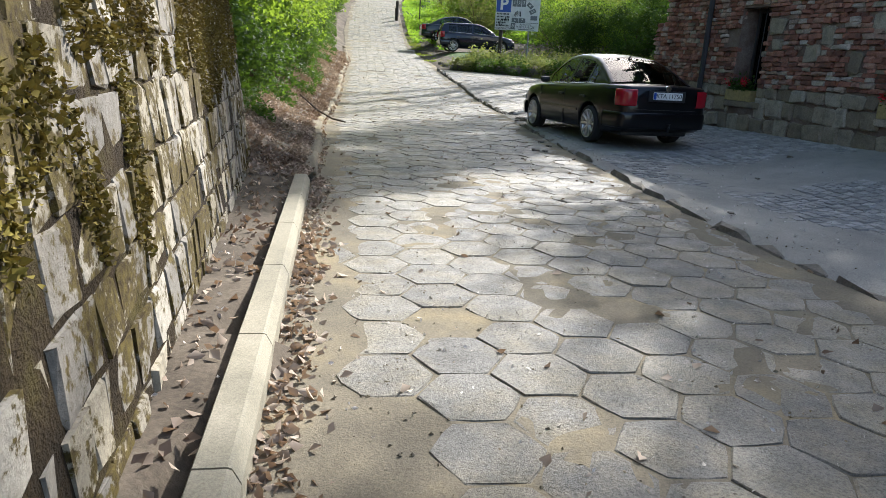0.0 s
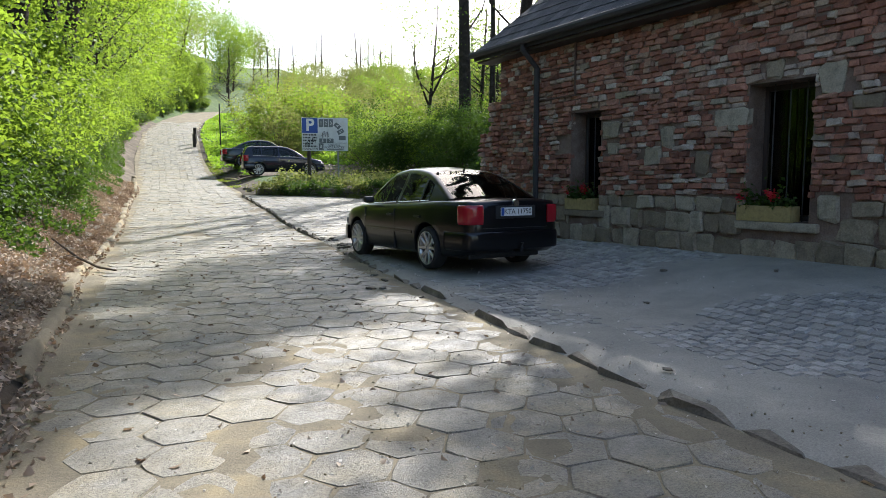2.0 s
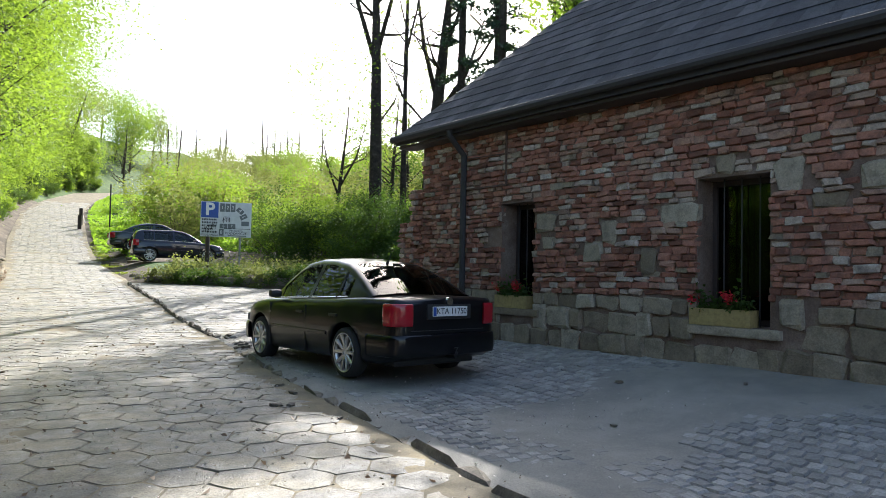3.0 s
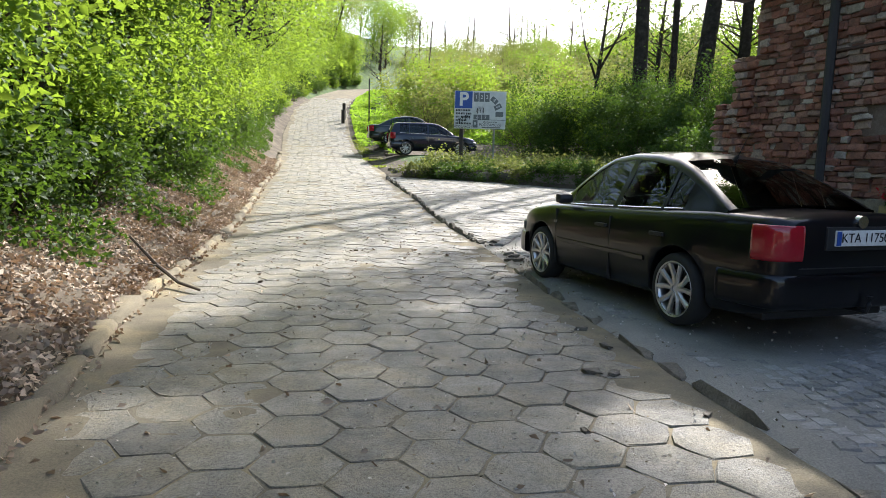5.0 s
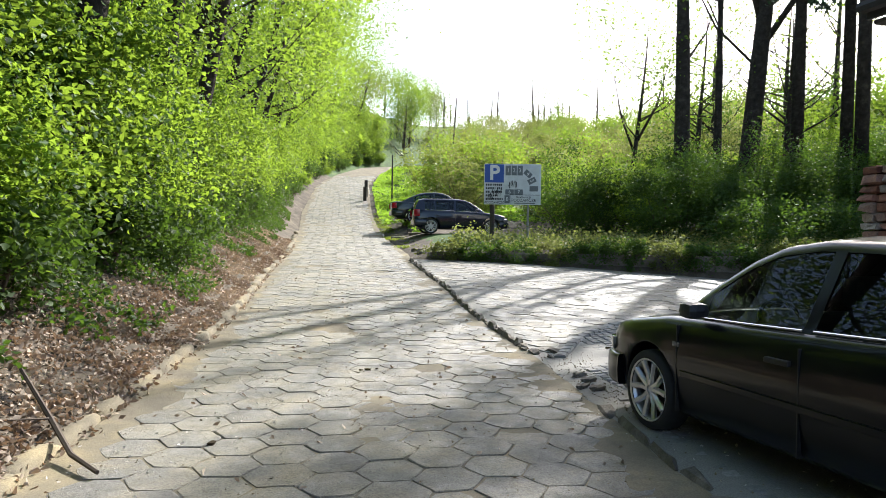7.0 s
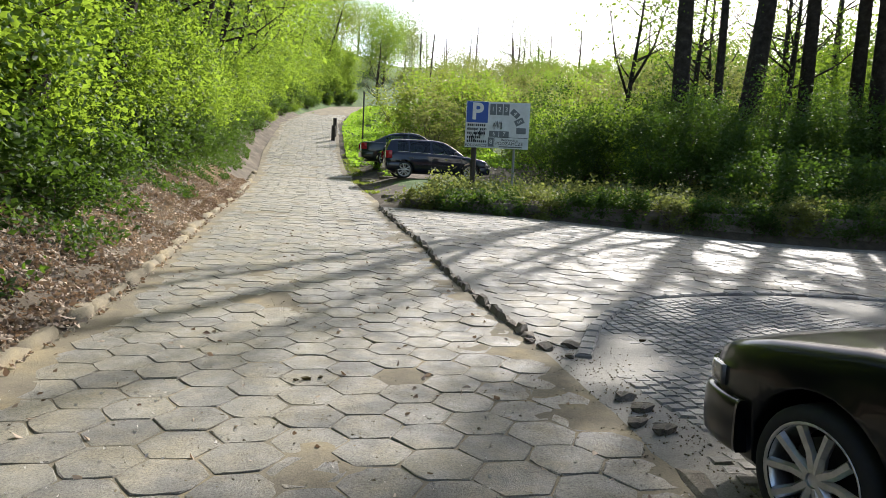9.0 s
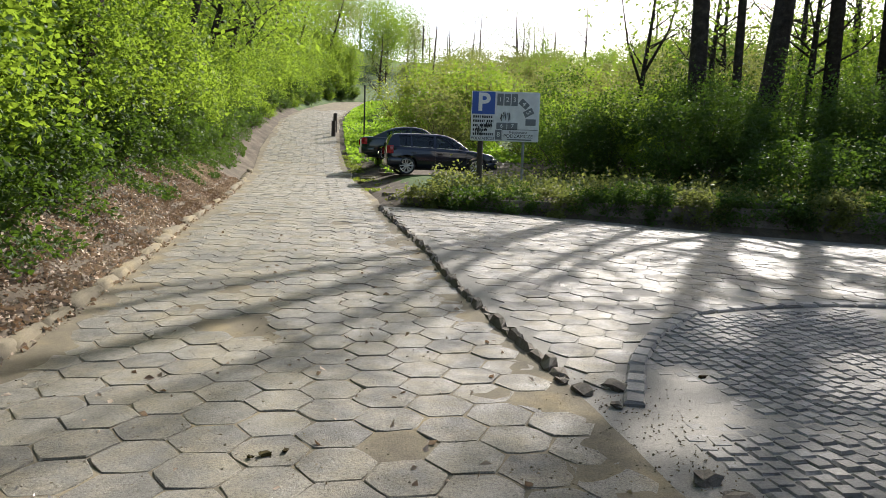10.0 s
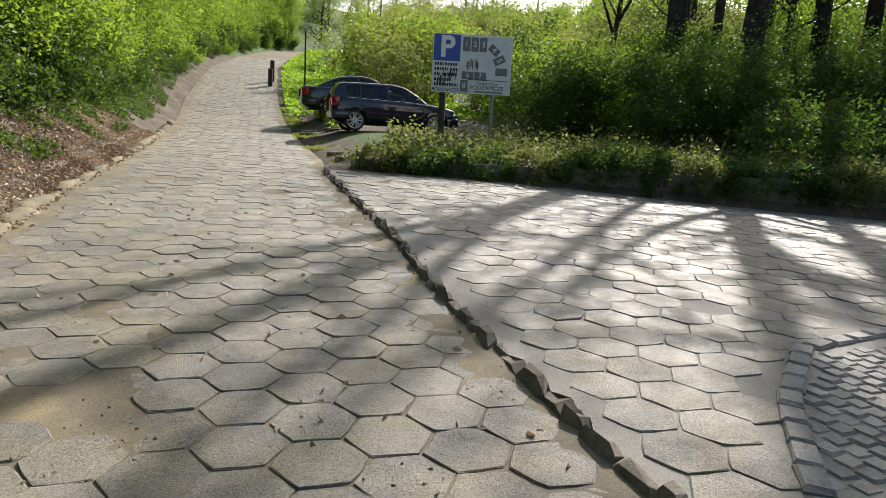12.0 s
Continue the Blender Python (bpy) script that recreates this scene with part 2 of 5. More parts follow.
def height(x, y):
    l, r, road_z = left(y), right(y), table(y, RISE)
    if x < l:
        d = l - x
        bank = 0.13 * ease(d / 0.2) + 0.62 * max(0, d - 0.35) if d < 3.5 else 0.13 + 1.953 + 0.42 * (d - 3.5)
        bank = min(bank, 12.0)
        bank += 0.12 * noise.noise((x * 0.9, y * 0.9, 0)) * min(1, d)
        ledge = 0.1 if x > wall_foot(y) - 0.45 else 2.7
        k = ease((y - 6.26) / 0.9)
        return road_z + bank * k + ledge * (1 - k)
    if x <= r:
        return road_z + 0.02 * noise.noise((x * 0.5, y * 0.5, 3)) * ease((x - l) / 0.5) * ease((r - x) / 0.5)
    d = x - r
    if y > HEDGE_Y:
        m = table(y, MEADOW) + (0.13 * max(0, x - 4.5) * ease((y - 27) / 6) if x > 4.5 else 0)
        m += 0.15 * noise.noise((x * 0.4, y * 0.4, 7))
        return road_z + (m - road_z) * ease(d / 1.6)
    k = ease(d / 11)
    z = road_z * (1 - k) + table(y, YARD) * k
    plat = 0.05 * ease(d / 0.12) + 0.17 * max(0, min(d, 2.5) - 1.6) + 0.09 * max(0, min(d, 3.8) - 2.5)
    return z + plat * (1 - ease((y - 12.86) / 3))


def part(name, bm, material, parent=None, label="", kind=""):
    me = bpy.data.meshes.new(name)
    bm.to_mesh(me)
    bm.free()
    me.materials.append(material)
    ob = new(name, me)
    ob.parent = parent
    return tagged(ob, label, kind=kind)


def raw(name, verts, faces, material, parent=None, label="", kind="", smooth=False):
    me = bpy.data.meshes.new(name)
    me.from_pydata(verts, [], faces)
    me.materials.append(material)
    if smooth:
        me.shade_smooth()
    ob = new(name, me)
    ob.parent = parent
    return tagged(ob, label, kind=kind)


def empty(name, m, label, category, group="", kind=""):
    ob = new(name)
    ob.matrix_world = m
    ob.empty_display_size = 0.2
    return tagged(ob, label, category, group, kind)


def box(bm, lo, hi, bevel=0.0, m=None):
    vs = [bm.verts.new((x, y, z)) for x in (lo[0], hi[0]) for y in (lo[1], hi[1]) for z in (lo[2], hi[2])]
    fs = [bm.faces.new([vs[i] for i in q]) for q in ((0, 1, 3, 2), (4, 6, 7, 5), (0, 4, 5, 1), (2, 3, 7, 6), (0, 2, 6, 4), (1, 5, 7, 3))]
    if bevel:
        es = list({e for f in fs for e in f.edges})
        out = bmesh.ops.bevel(bm, geom=es, offset=bevel, segments=2, affect="EDGES", profile=0.6)
        vs = list({v for f in out["faces"] for v in f.verts} | {v for v in vs if v.is_valid})
    if m is not None:
        bmesh.ops.transform(bm, matrix=m, verts=vs)
    return vs


def tube(verts, faces, path, radii, sides=6):
    """Adds a tapering tube along a path to lists of vertices and faces."""
    rings = []
    for i, p in enumerate(path):
        a, b = path[max(0, i - 1)], path[min(len(path) - 1, i + 1)]
        q = (Vector(b) - Vector(a)).to_track_quat("Z", "X")
        ring = []
        for k in range(sides):
            w = 2 * math.pi * k / sides
            ring.append(len(verts))
            verts.append(tuple(Vector(p) + q @ Vector((math.cos(w) * radii[i], math.sin(w) * radii[i], 0))))
        rings.append(ring)
    for a, b in zip(rings, rings[1:]):
        for k in range(sides):
            faces.append((a[k], a[(k + 1) % sides], b[(k + 1) % sides], b[k]))
    faces.append(tuple(reversed(rings[0])))
    faces.append(tuple(rings[-1]))


# ---- ground, road bed, yard ----
def steps(marks):
    out = []
    for (a, b, s) in marks:
        n = max(1, round((b - a) / s))
        out += [a + (b - a) * i / n for i in range(n)]
    return out + [marks[-1][1]]


def strip(name, ys, xs_of, z_of, material):
    verts, faces, n = [], [], len(xs_of(ys[0]))
    for y in ys:
        for x in xs_of(y):
            verts.append((x, y, z_of(x, y)))
    for i in range(len(ys) - 1):
        for k in range(n - 1):
            a = i * n + k
            faces.append((a, a + 1, a + 1 + n, a + n))
    return raw(name, verts, faces, material, smooth=True)


ys_land = steps([(-400, -40, 60), (-40, -4, 3), (-4, 14, 0.28), (14, 30, 0.4), (30, 60, 1.0), (60, 120, 3), (120, 900, 60)])
xs_land = steps([(-500, -60, 60), (-60, -16, 3), (-16, -9, 0.7), (-9, 3, 0.26), (3, 16, 0.5), (16, 60, 3), (60, 500, 60)])


def land(x, y):
    yy, xx = min(max(y, -30), 169), min(max(x, -60), 60)
    z = height(xx, yy)
    if left(yy) - 0.02 < xx <= right(yy) + 0.02:
        return z - 0.16
    if xx > right(yy) and yy < HEDGE_Y - 0.2 and xx < 30:
        return z - 0.16
    return z


ground = strip("ground", ys_land, lambda y: xs_land, land, M_EARTH)
tagged(ground, "brown earth bank and wooded hillside with leaf litter", "ground", kind="structure")
ground.data.materials.append(M_GRASSY)
for f in ground.data.polygons:
    c = f.center
    if c.y > 40 and c.x > right(min(c.y, 169)) + 0.3 or c.y > 60 or (c.y > 25.8 and c.x > right(c.y) + 1 and c.y < 31):
        f.material_index = 1

def bed(x, y):
    dust = 0.012 * ease(1 - (x - left(y)) / 0.5) + 0.009 * ease(1 - (right(y) - x) / 0.5) + 0.003 * ease((10 - y) / 4)
    return height(x, y) - 0.0015 + dust + 0.007 * noise.noise((x * 2.4, y * 2.4, 0)) + 0.006 * noise.noise((x * 7, y * 7, 6)) + 0.005 * noise.noise((x * 0.7, y * 0.7, 4))


ys_road = steps([(-30, -2, 2), (-2, 30, 0.14), (30, 60, 0.6), (60, 169, 3)])
road = strip("road", ys_road, lambda y: [left(y) + (right(y) - left(y)) * k / 26 for k in range(27)],
             bed, M_SAND)
tagged(road, "sandy uphill lane paved with worn hexagonal concrete pavers", "road", kind="structure")
ys_yard = steps([(-30, 2, 2), (2, HEDGE_Y, 0.22)])
yard = strip("pavement", ys_yard, lambda y: [right(y) - 0.03 + (16 if k > 30 else 11 * (k / 30) ** 1.3) for k in range(32)],
             lambda x, y: height(x, y) + 0.0 + 0.012 * noise.noise((x * 1.7, y * 1.7, 5)), M_DUST)
tagged(yard, "dusty cobbled forecourt and side lane beside the brick house", "pavement", kind="structure")

# ---- retaining wall of rough stone ----
WALL_DIR = Vector((-0.289, 0.957, 0))
WALL_OUT = Vector((0.957, 0.289, 0))
WALL_M = Matrix(((WALL_DIR.x, WALL_OUT.x, 0, -0.22 - WALL_DIR.x * 6.0), (WALL_DIR.y, WALL_OUT.y, 0, 1.94 - WALL_DIR.y * 6.0), (0, 0, 1, 0), (0, 0, 0, 1)))
WALL_M = WALL_M @ Matrix.Rotation(radians(6.5), 4, "X")
bm = bmesh.new()
box(bm, (-14, -1.3, -0.2), (10.86, 0.009, 3.4))
retaining_wall = part("wall_west", bm, M_MOSS)
retaining_wall.matrix_world = WALL_M
tagged(retaining_wall, "rough sandstone retaining wall with dark moss in its joints", "wall", kind="structure")


def stone_mesh(seed, rough=0.16, name="stone", material=None, round_off=0.09):
    rnd = random.Random(seed)
    bm = bmesh.new()
    box(bm, (-0.5, -0.5, -0.5), (0.5, 0.5, 0.5))
    bmesh.ops.bevel(bm, geom=list(bm.edges), offset=round_off, segments=1, affect="EDGES")
    for v in bm.verts:
        v.co += Vector([rnd.uniform(-rough, rough) * s for s in (0.55, 0.5, 0.55)])
    me = bpy.data.meshes.new(name)
    bm.to_mesh(me)
    bm.free()
    if material:
        me.materials.append(material)
    return me


# ---- the brick house ----
HOUSE_D, HOUSE_N = Vector((0.336, -0.942, 0)), Vector((-0.942, -0.336, 0))
HOUSE_M = Matrix(((HOUSE_D.x, -HOUSE_N.x, 0, 3.76), (HOUSE_D.y, -HOUSE_N.y, 0, 13.83), (0, 0, 1, 0), (0, 0, 0, 1)))  # u along the front, v into the house, z up
HOUSE_L, HOUSE_W, EAVE = 13.0, 6.0, 3.3
OPENINGS = [(1.83, 2.46, 0.72, 2.13), (4.78, 5.53, 0.7, 2.19)]
house = empty("brick_house", HOUSE_M, "old red brick and rubble house with dark slate hip roof", "house")
front_pieces, u = [], 0.0
for a, b, lo, hi in OPENINGS:
    front_pieces += [((u, 0.0, -0.3), (a, 0.45, EAVE)), ((a, 0.0, -0.3), (b, 0.45, lo)), ((a, 0.0, hi), (b, 0.45, EAVE))]
    u = b
front_pieces.append(((u, 0.0, -0.3), (HOUSE_L, 0.45, EAVE)))
front_parts = []
for lo_, hi_ in front_pieces:
    bm = bmesh.new()
    box(bm, lo_, hi_)
    front_parts.append(part("front_wall", bm, M_MORTAR, house))
front_wall = front_parts[3]
bm = bmesh.new()
box(bm, (0.0, 0.453, -0.3), (0.42, HOUSE_W, EAVE))
box(bm, (HOUSE_L - 0.42, 0.453, -0.3), (HOUSE_L, HOUSE_W, EAVE))
box(bm, (0.423, HOUSE_W - 0.4, -0.3), (HOUSE_L - 0.423, HOUSE_W - 0.003, EAVE))
side_wall = part("side_wall", bm, M_MORTAR, house)
bm = bmesh.new()
box(bm, (0.424, 0.455, 0.3), (HOUSE_L - 0.424, HOUSE_W - 0.404, 0.36))
part("inner_floor", bm, M_DARKWOOD, house)
# hip roof
TAN = math.tan(radians(46))
ov, half = 0.32, HOUSE_W / 2
zr = EAVE + 0.02 + (half + ov) * TAN


def roof_rows(name, corners, rows):
    """Slates in rows over one slope, each course lapping the one below."""
    a, b, c, d = [Vector(p) for p in corners]
    nrm = (b - a).cross(d - a).normalized()
    verts, faces = [], []
    rnd = random.Random(5)
    for i in range(rows):
        p0, q0 = a.lerp(d, i / rows), b.lerp(c, i / rows)
        p1, q1 = a.lerp(d, (i + 1.25) / rows), b.lerp(c, (i + 1.25) / rows)
        n = max(1, round((q0 - p0).length / 0.26))
        for k in range(n):
            s0, s1 = (k + 0.01) / n, (k + 0.99) / n
            lift = nrm * (0.012 + rnd.uniform(0, 0.005))
            base = len(verts)
            for pt in (p0.lerp(q0, s0) + lift, p0.lerp(q0, s1) + lift, p1.lerp(q1, s1) + nrm * 0.004, p1.lerp(q1, s0) + nrm * 0.004, p0.lerp(q0, s0) + nrm * 0.004, p0.lerp(q0, s1) + nrm * 0.004):
                verts.append(tuple(pt))
            faces += [(base, base + 1, base + 2, base + 3), (base + 4, base + 5, base + 1, base)]
    return raw(name, verts, faces, M_ROOF, house, kind="stuff")


e0 = [(-ov, -ov), (HOUSE_L + ov, -ov), (HOUSE_L + ov, HOUSE_W + ov), (-ov, HOUSE_W + ov)]
ra, rb = (half, half, zr), (HOUSE_L - half, half, zr)
roof_rows("slate_rest", [(*e0[0], EAVE + 0.02), (*e0[1], EAVE + 0.02), rb, ra], 20)
bm = bmesh.new()
vs = [bm.verts.new((*p, EAVE)) for p in e0] + [bm.verts.new(ra), bm.verts.new(rb)]
for q in ((0, 1, 5, 4), (1, 2, 5), (2, 3, 4, 5), (3, 0, 4), (3, 2, 1, 0)):
    bm.faces.new([vs[i] for i in q])
part("roof", bm, M_ROOF, house, "dark slate hip roof")
bm = bmesh.new()
box(bm, (-ov, -ov - 0.02, EAVE - 0.13), (HOUSE_L + ov, -ov + 0.02, EAVE + 0.0), 0.006)
part("fascia", bm, M_GUTTER, house, "dark eaves board")
v_, f_ = [], []
tube(v_, f_, [(-ov, -ov - 0.08, EAVE - 0.04), (HOUSE_L + ov, -ov - 0.08, EAVE + 0.0)], [0.055, 0.055], 8)
raw("gutter", v_, f_, M_GUTTER, house, "dark metal gutter")
bm = bmesh.new()
box(bm, (-ov + 0.03, -ov + 0.03, EAVE - 0.17), (HOUSE_L + ov, 0.02, EAVE - 0.135))
part("soffit", bm, M_DARKWOOD, house)
v_, f_ = [], []
tube(v_, f_, [(1.1, -ov - 0.05, EAVE - 0.07), (1.1, -ov - 0.05, EAVE - 0.16), (1.1, -0.09, EAVE - 0.42), (1.1, -0.09, 0.3)], [0.045] * 4, 8)
raw("downpipe", v_, f_, M_GUTTER, house, "dark rusty downpipe")
bracket = empty("sign_bracket", HOUSE_M @ Matrix.Translation((1.12, -0.06, 2.38)), "thin rusty iron sign bracket on the brick wall", "bracket")
for nm, a, b in (("bar", (0, 0, 0), (0.86, 0, 0)), ("bar", (0, 0, 0.86), (0.86, 0, 0.86)), ("bar", (0.84, 0, 0), (0.84, 0, 0.86)), ("rod", (0, 0, 0.45), (0.84, 0, 0.43))):
    v_, f_ = [], []
    tube(v_, f_, [a, b], [0.016, 0.016] if nm == "bar" else [0.008, 0.008], 6)
    raw(nm, v_, f_, M_RUST, bracket)
for i, (a, b, lo, hi) in enumerate(OPENINGS):
    win = empty("window_%d" % (i + 1), HOUSE_M @ Matrix.Translation((a, 0.28, lo)), "dark timber window set deep in brick opening", "window", kind="structure")
    w, h = b - a, hi - lo
    bm = bmesh.new()
    for lo_, hi_ in (((0.003, 0, 0.003), (0.05, 0.06, h - 0.003)), ((w - 0.05, 0, 0.003), (w - 0.003, 0.06, h - 0.003)), ((0.05, 0, 0.003), (w - 0.05, 0.06, 0.06)), ((0.05, 0, h - 0.06), (w - 0.05, 0.06, h - 0.003))):
        box(bm, lo_, hi_, 0.005)
    part("window_frame", bm, M_DARKWOOD, win)
    for k in (1, 2, 3):
        v_, f_ = [], []
        tube(v_, f_, [(w * k / 4, -0.1, 0.0), (w * k / 4, -0.1, h)], [0.008, 0.008], 6)
        raw("iron_bar", v_, f_, M_GUTTER, win)
    for k in (0, 1):
        bm = bmesh.new()
        box(bm, (0.05 + (w - 0.1) * k / 2 + 0.008, 0.025, 0.065), (0.05 + (w - 0.1) * (k + 1) / 2 - 0.008, 0.032, h - 0.065))
        part("pane", bm, M_PANE, win)
    bm = bmesh.new()
    box(bm, (-0.09, -0.34, -0.1), (w + 0.12, -0.01, -0.004), 0.02)
    part("window_sill", bm, M_RUBBLE, win, "worn stone sill")
# low garden wall that runs on behind the house
bm = bmesh.new()
for u0, z1 in ((-0.6, 1.9), (-0.3, 2.4)):
    box(bm, (u0, 0.12, -0.3), (u0 + 0.294, 0.5, z1))
low_wall = part("wall_buttress", bm, M_MORTAR)
low_wall.matrix_world = HOUSE_M
tagged(low_wall, "stepped weathered brick buttress at the end of the house", "wall", kind="structure")
# hedge plinth
bm = bmesh.new()
box(bm, (-1.25, HEDGE_Y, -0.1), (17, HEDGE_Y + 0.35, 0.88), 0.05)
plinth = part("wall_hedge", bm, M_BROKEN)
tagged(plinth, "low dark stone retaining wall under the overgrown border", "wall", kind="structure")


# ---- plants ----
def leaves(name, centers, size, material, parent, seed, spread=0.5, label=""):
    """One mesh of folded leaves round the given points."""
    rng = np.random.default_rng(seed)
    c = np.asarray(centers, dtype=float)
    n = len(c)
    a = rng.normal(size=(n, 3))
    a[:, 2] *= 0.6
    a /= np.linalg.norm(a, axis=1, keepdims=True)
    b = np.cross(a, rng.normal(size=(n, 3)))
    b /= np.linalg.norm(b, axis=1, keepdims=True)
    nn = np.cross(a, b)
    s = (size * rng.uniform(0.55, 1.25, n))[:, None]
    v = np.empty((n, 4, 3))
    v[:, 0] = c - a * s * 0.55
    v[:, 1] = c + b * s * 0.36 + nn * s * 0.12
    v[:, 2] = c + a * s * 0.6 - nn * s * 0.1
    v[:, 3] = c - b * s * 0.36 + nn * s * 0.12
    idx = np.arange(n) * 4
    f = np.concatenate([np.stack([idx, idx + 1, idx + 2], 1), np.stack([idx, idx + 2, idx + 3], 1)])
    me = bpy.data.meshes.new(name)
    me.vertices.add(n * 4)
    me.vertices.foreach_set("co", v.reshape(-1))
    me.loops.add(len(f) * 3)
    me.loops.foreach_set("vertex_index", f.reshape(-1).astype(np.int32))
    me.polygons.add(len(f))
    me.polygons.foreach_set("loop_start", np.arange(len(f), dtype=np.int32) * 3)
    me.update()
    me.materials.append(material)
    ob = new(name, me)
    ob.parent = parent
    return tagged(ob, label, kind="stuff")


def crown_points(n, radii, seed, clumps=60, tight=0.16, hollow=0.35):
    """Leaf places in loose clumps inside an uneven ellipsoid."""
    rng = np.random.default_rng(seed)
    d = rng.normal(size=(clumps, 3))
    d /= np.linalg.norm(d, axis=1, keepdims=True)
    rad = rng.uniform(hollow, 1.0, clumps) ** 0.6 * rng.uniform(0.75, 1.15, clumps)
    hubs = d * rad[:, None] * np.array(radii)
    pick = rng.integers(0, clumps, n)
    off = rng.normal(size=(n, 3)) * tight * np.array(radii) * rng.uniform(0.5, 1.5, clumps)[pick][:, None]
    return hubs, hubs[pick] + off


def shrub(name, at, radii, n, size, material, label, seed, clumps=60, group="", category="shrub", stems=6):
    top = empty(name, Matrix.Translation(at), label, category, group)
    hubs, pts = crown_points(n, radii, seed, clumps)
    lift = np.array([0, 0, radii[2] * 0.9])
    rnd = random.Random(seed)
    v_, f_ = [], []
    for k in range(stems):
        hub = Vector(hubs[k % len(hubs)] + lift)
        foot = Vector((rnd.uniform(-0.15, 0.15), rnd.uniform(-0.15, 0.15), -0.15))
        mid = foot.lerp(hub, 0.5) + Vector((rnd.uniform(-0.15, 0.15), rnd.uniform(-0.15, 0.15), 0.12)) * radii[0]
        tube(v_, f_, [foot, mid, hub], [0.022, 0.014, 0.005], 5)
    raw("stem", v_, f_, M_TWIG, top)
    leaves("crown", pts + lift, size, material, top, seed + 1)
    return top


KNOTS = (0, 0.03, 0.15, 0.3, 0.45, 0.6, 0.8, 1.0)


def tree(name, at, tall, girth, lean, crown_r, n, size, material, label, seed, bare=0.45, limbs=9, category="tree", group="", forks=()):
    """Tapered trunk with limbs and boughs, and a loose crown round the boughs."""
    rnd = random.Random(seed)
    rng = np.random.default_rng(seed)
    top = empty(name, Matrix.Translation(at), label, category, group)
    v_, f_ = [], []
    pts = [Vector((lean[0] * k + math.sin(k * 5 + seed) * 0.12 * k, lean[1] * k + math.cos(k * 4 + seed) * 0.12 * k, tall * k - 0.4)) for k in KNOTS]
    tube(v_, f_, pts, [girth * r for r in (0.85, 0.62, 0.52, 0.46, 0.4, 0.3, 0.16, 0.03)], 10)
    ends = []
    for i in range(limbs):
        k = bare + (0.97 - bare) * (i + rnd.random()) / limbs
        j = max(j for j in range(7) if KNOTS[j] <= k)
        foot = pts[j].lerp(pts[j + 1], (k - KNOTS[j]) / (KNOTS[j + 1] - KNOTS[j]))
        w = rnd.uniform(0, 6.28)
        out = crown_r * rnd.uniform(0.55, 1.05) * (1.15 - 0.5 * k)
        tip = foot + Vector((math.cos(w) * out, math.sin(w) * out, out * rnd.uniform(0.45, 1.2)))
        mid = foot.lerp(tip, 0.5) + Vector((0, 0, -0.12 * out))
        g = girth * 0.22 * (1.2 - k)
        tube(v_, f_, [foot, mid, tip], [g, g * 0.6, g * 0.15], 6)
        ends += [mid, tip, tip.lerp(mid, 0.5)]
        for s in range(3):
            a = mid.lerp(tip, rnd.random())
            b = a + Vector((rnd.uniform(-1, 1), rnd.uniform(-1, 1), rnd.uniform(0.1, 1))) * out * 0.5
            tube(v_, f_, [a, b], [g * 0.35, g * 0.08], 5)
            ends.append(b)
    for k, reach, g in forks:
        j = max(j for j in range(7) if KNOTS[j] <= k)
        foot = pts[j].lerp(pts[j + 1], (k - KNOTS[j]) / (KNOTS[j + 1] - KNOTS[j]))
        r = Vector(reach)
        bend = foot + Vector((r.x * 0.62, r.y * 0.6, r.z * 0.45))
        tip = foot + r
        tube(v_, f_, [foot, bend, tip], [g * 0.55, g * 0.42, g * 0.12], 8)
        for s in range(5):
            a = bend.lerp(tip, rnd.uniform(-0.2, 0.9))
            b = a + Vector((rnd.uniform(-1, 1), rnd.uniform(-0.6, 0.6), rnd.uniform(0.3, 1.2))) * 1.5
            tube(v_, f_, [a, b], [g * 0.16, g * 0.04], 5)
            ends.append(b)
        ends.append(tip)
    raw("trunk", v_, f_, M_BARK, top, smooth=True)
    if n:
        e = np.array([tuple(p) for p in ends])
        pick = rng.integers(0, len(e), n)
        leaves("crown", e[pick] + rng.normal(size=(n, 3)) * crown_r * (0.26 if bare < 0.3 else 0.15), size, material, top, seed + 1)
    return top


def spruce(at, tall, wide, seed, n=7000):
    """A tall spruce with a bare lower trunk and drooping boughs in loose tiers."""
    top = empty("spruce_tree", Matrix.Translation(at), "tall dark green spruce with bare lower trunk", "tree", "spruces")
    v_, f_ = [], []
    rng = np.random.default_rng(seed)
    tube(v_, f_, [(0, 0, -0.3), (0.1, 0, tall * 0.5), (0, 0, tall)], [0.25, 0.17, 0.02], 8)
    pts, boughs = [], 74
    for i in range(boughs):
        k = 0.3 + 0.02 * i if i < 14 else 0.58 + 0.4 * (i - 14) / (boughs - 14)
        w = i * 2.4
        out = wide * (1.03 - k) ** 0.6 * rng.uniform(0.5, 1.15)
        foot, tip = np.array((0, 0, tall * k)), np.array((math.cos(w) * out, math.sin(w) * out, tall * k - out * 0.3))
        tube(v_, f_, [tuple(foot), tuple(tip)], [0.035, 0.008], 5)
        s = rng.uniform(0.12, 1, n // boughs)[:, None]
        p = foot + (tip - foot) * s + rng.normal(size=(n // boughs, 3)) * np.array((0.2, 0.2, 0.13)) * (0.5 + s * 0.5)
        pts.append(p)
    raw("trunk", v_, f_, M_BARK, top, smooth=True)
    leaves("crown", np.concatenate(pts), 0.17, M_NEEDLE, top, seed)
    return top


rp = random.Random(11)


def on_land(x, y, dz=0.0):
    return (x, y, height(x, y) + dz)


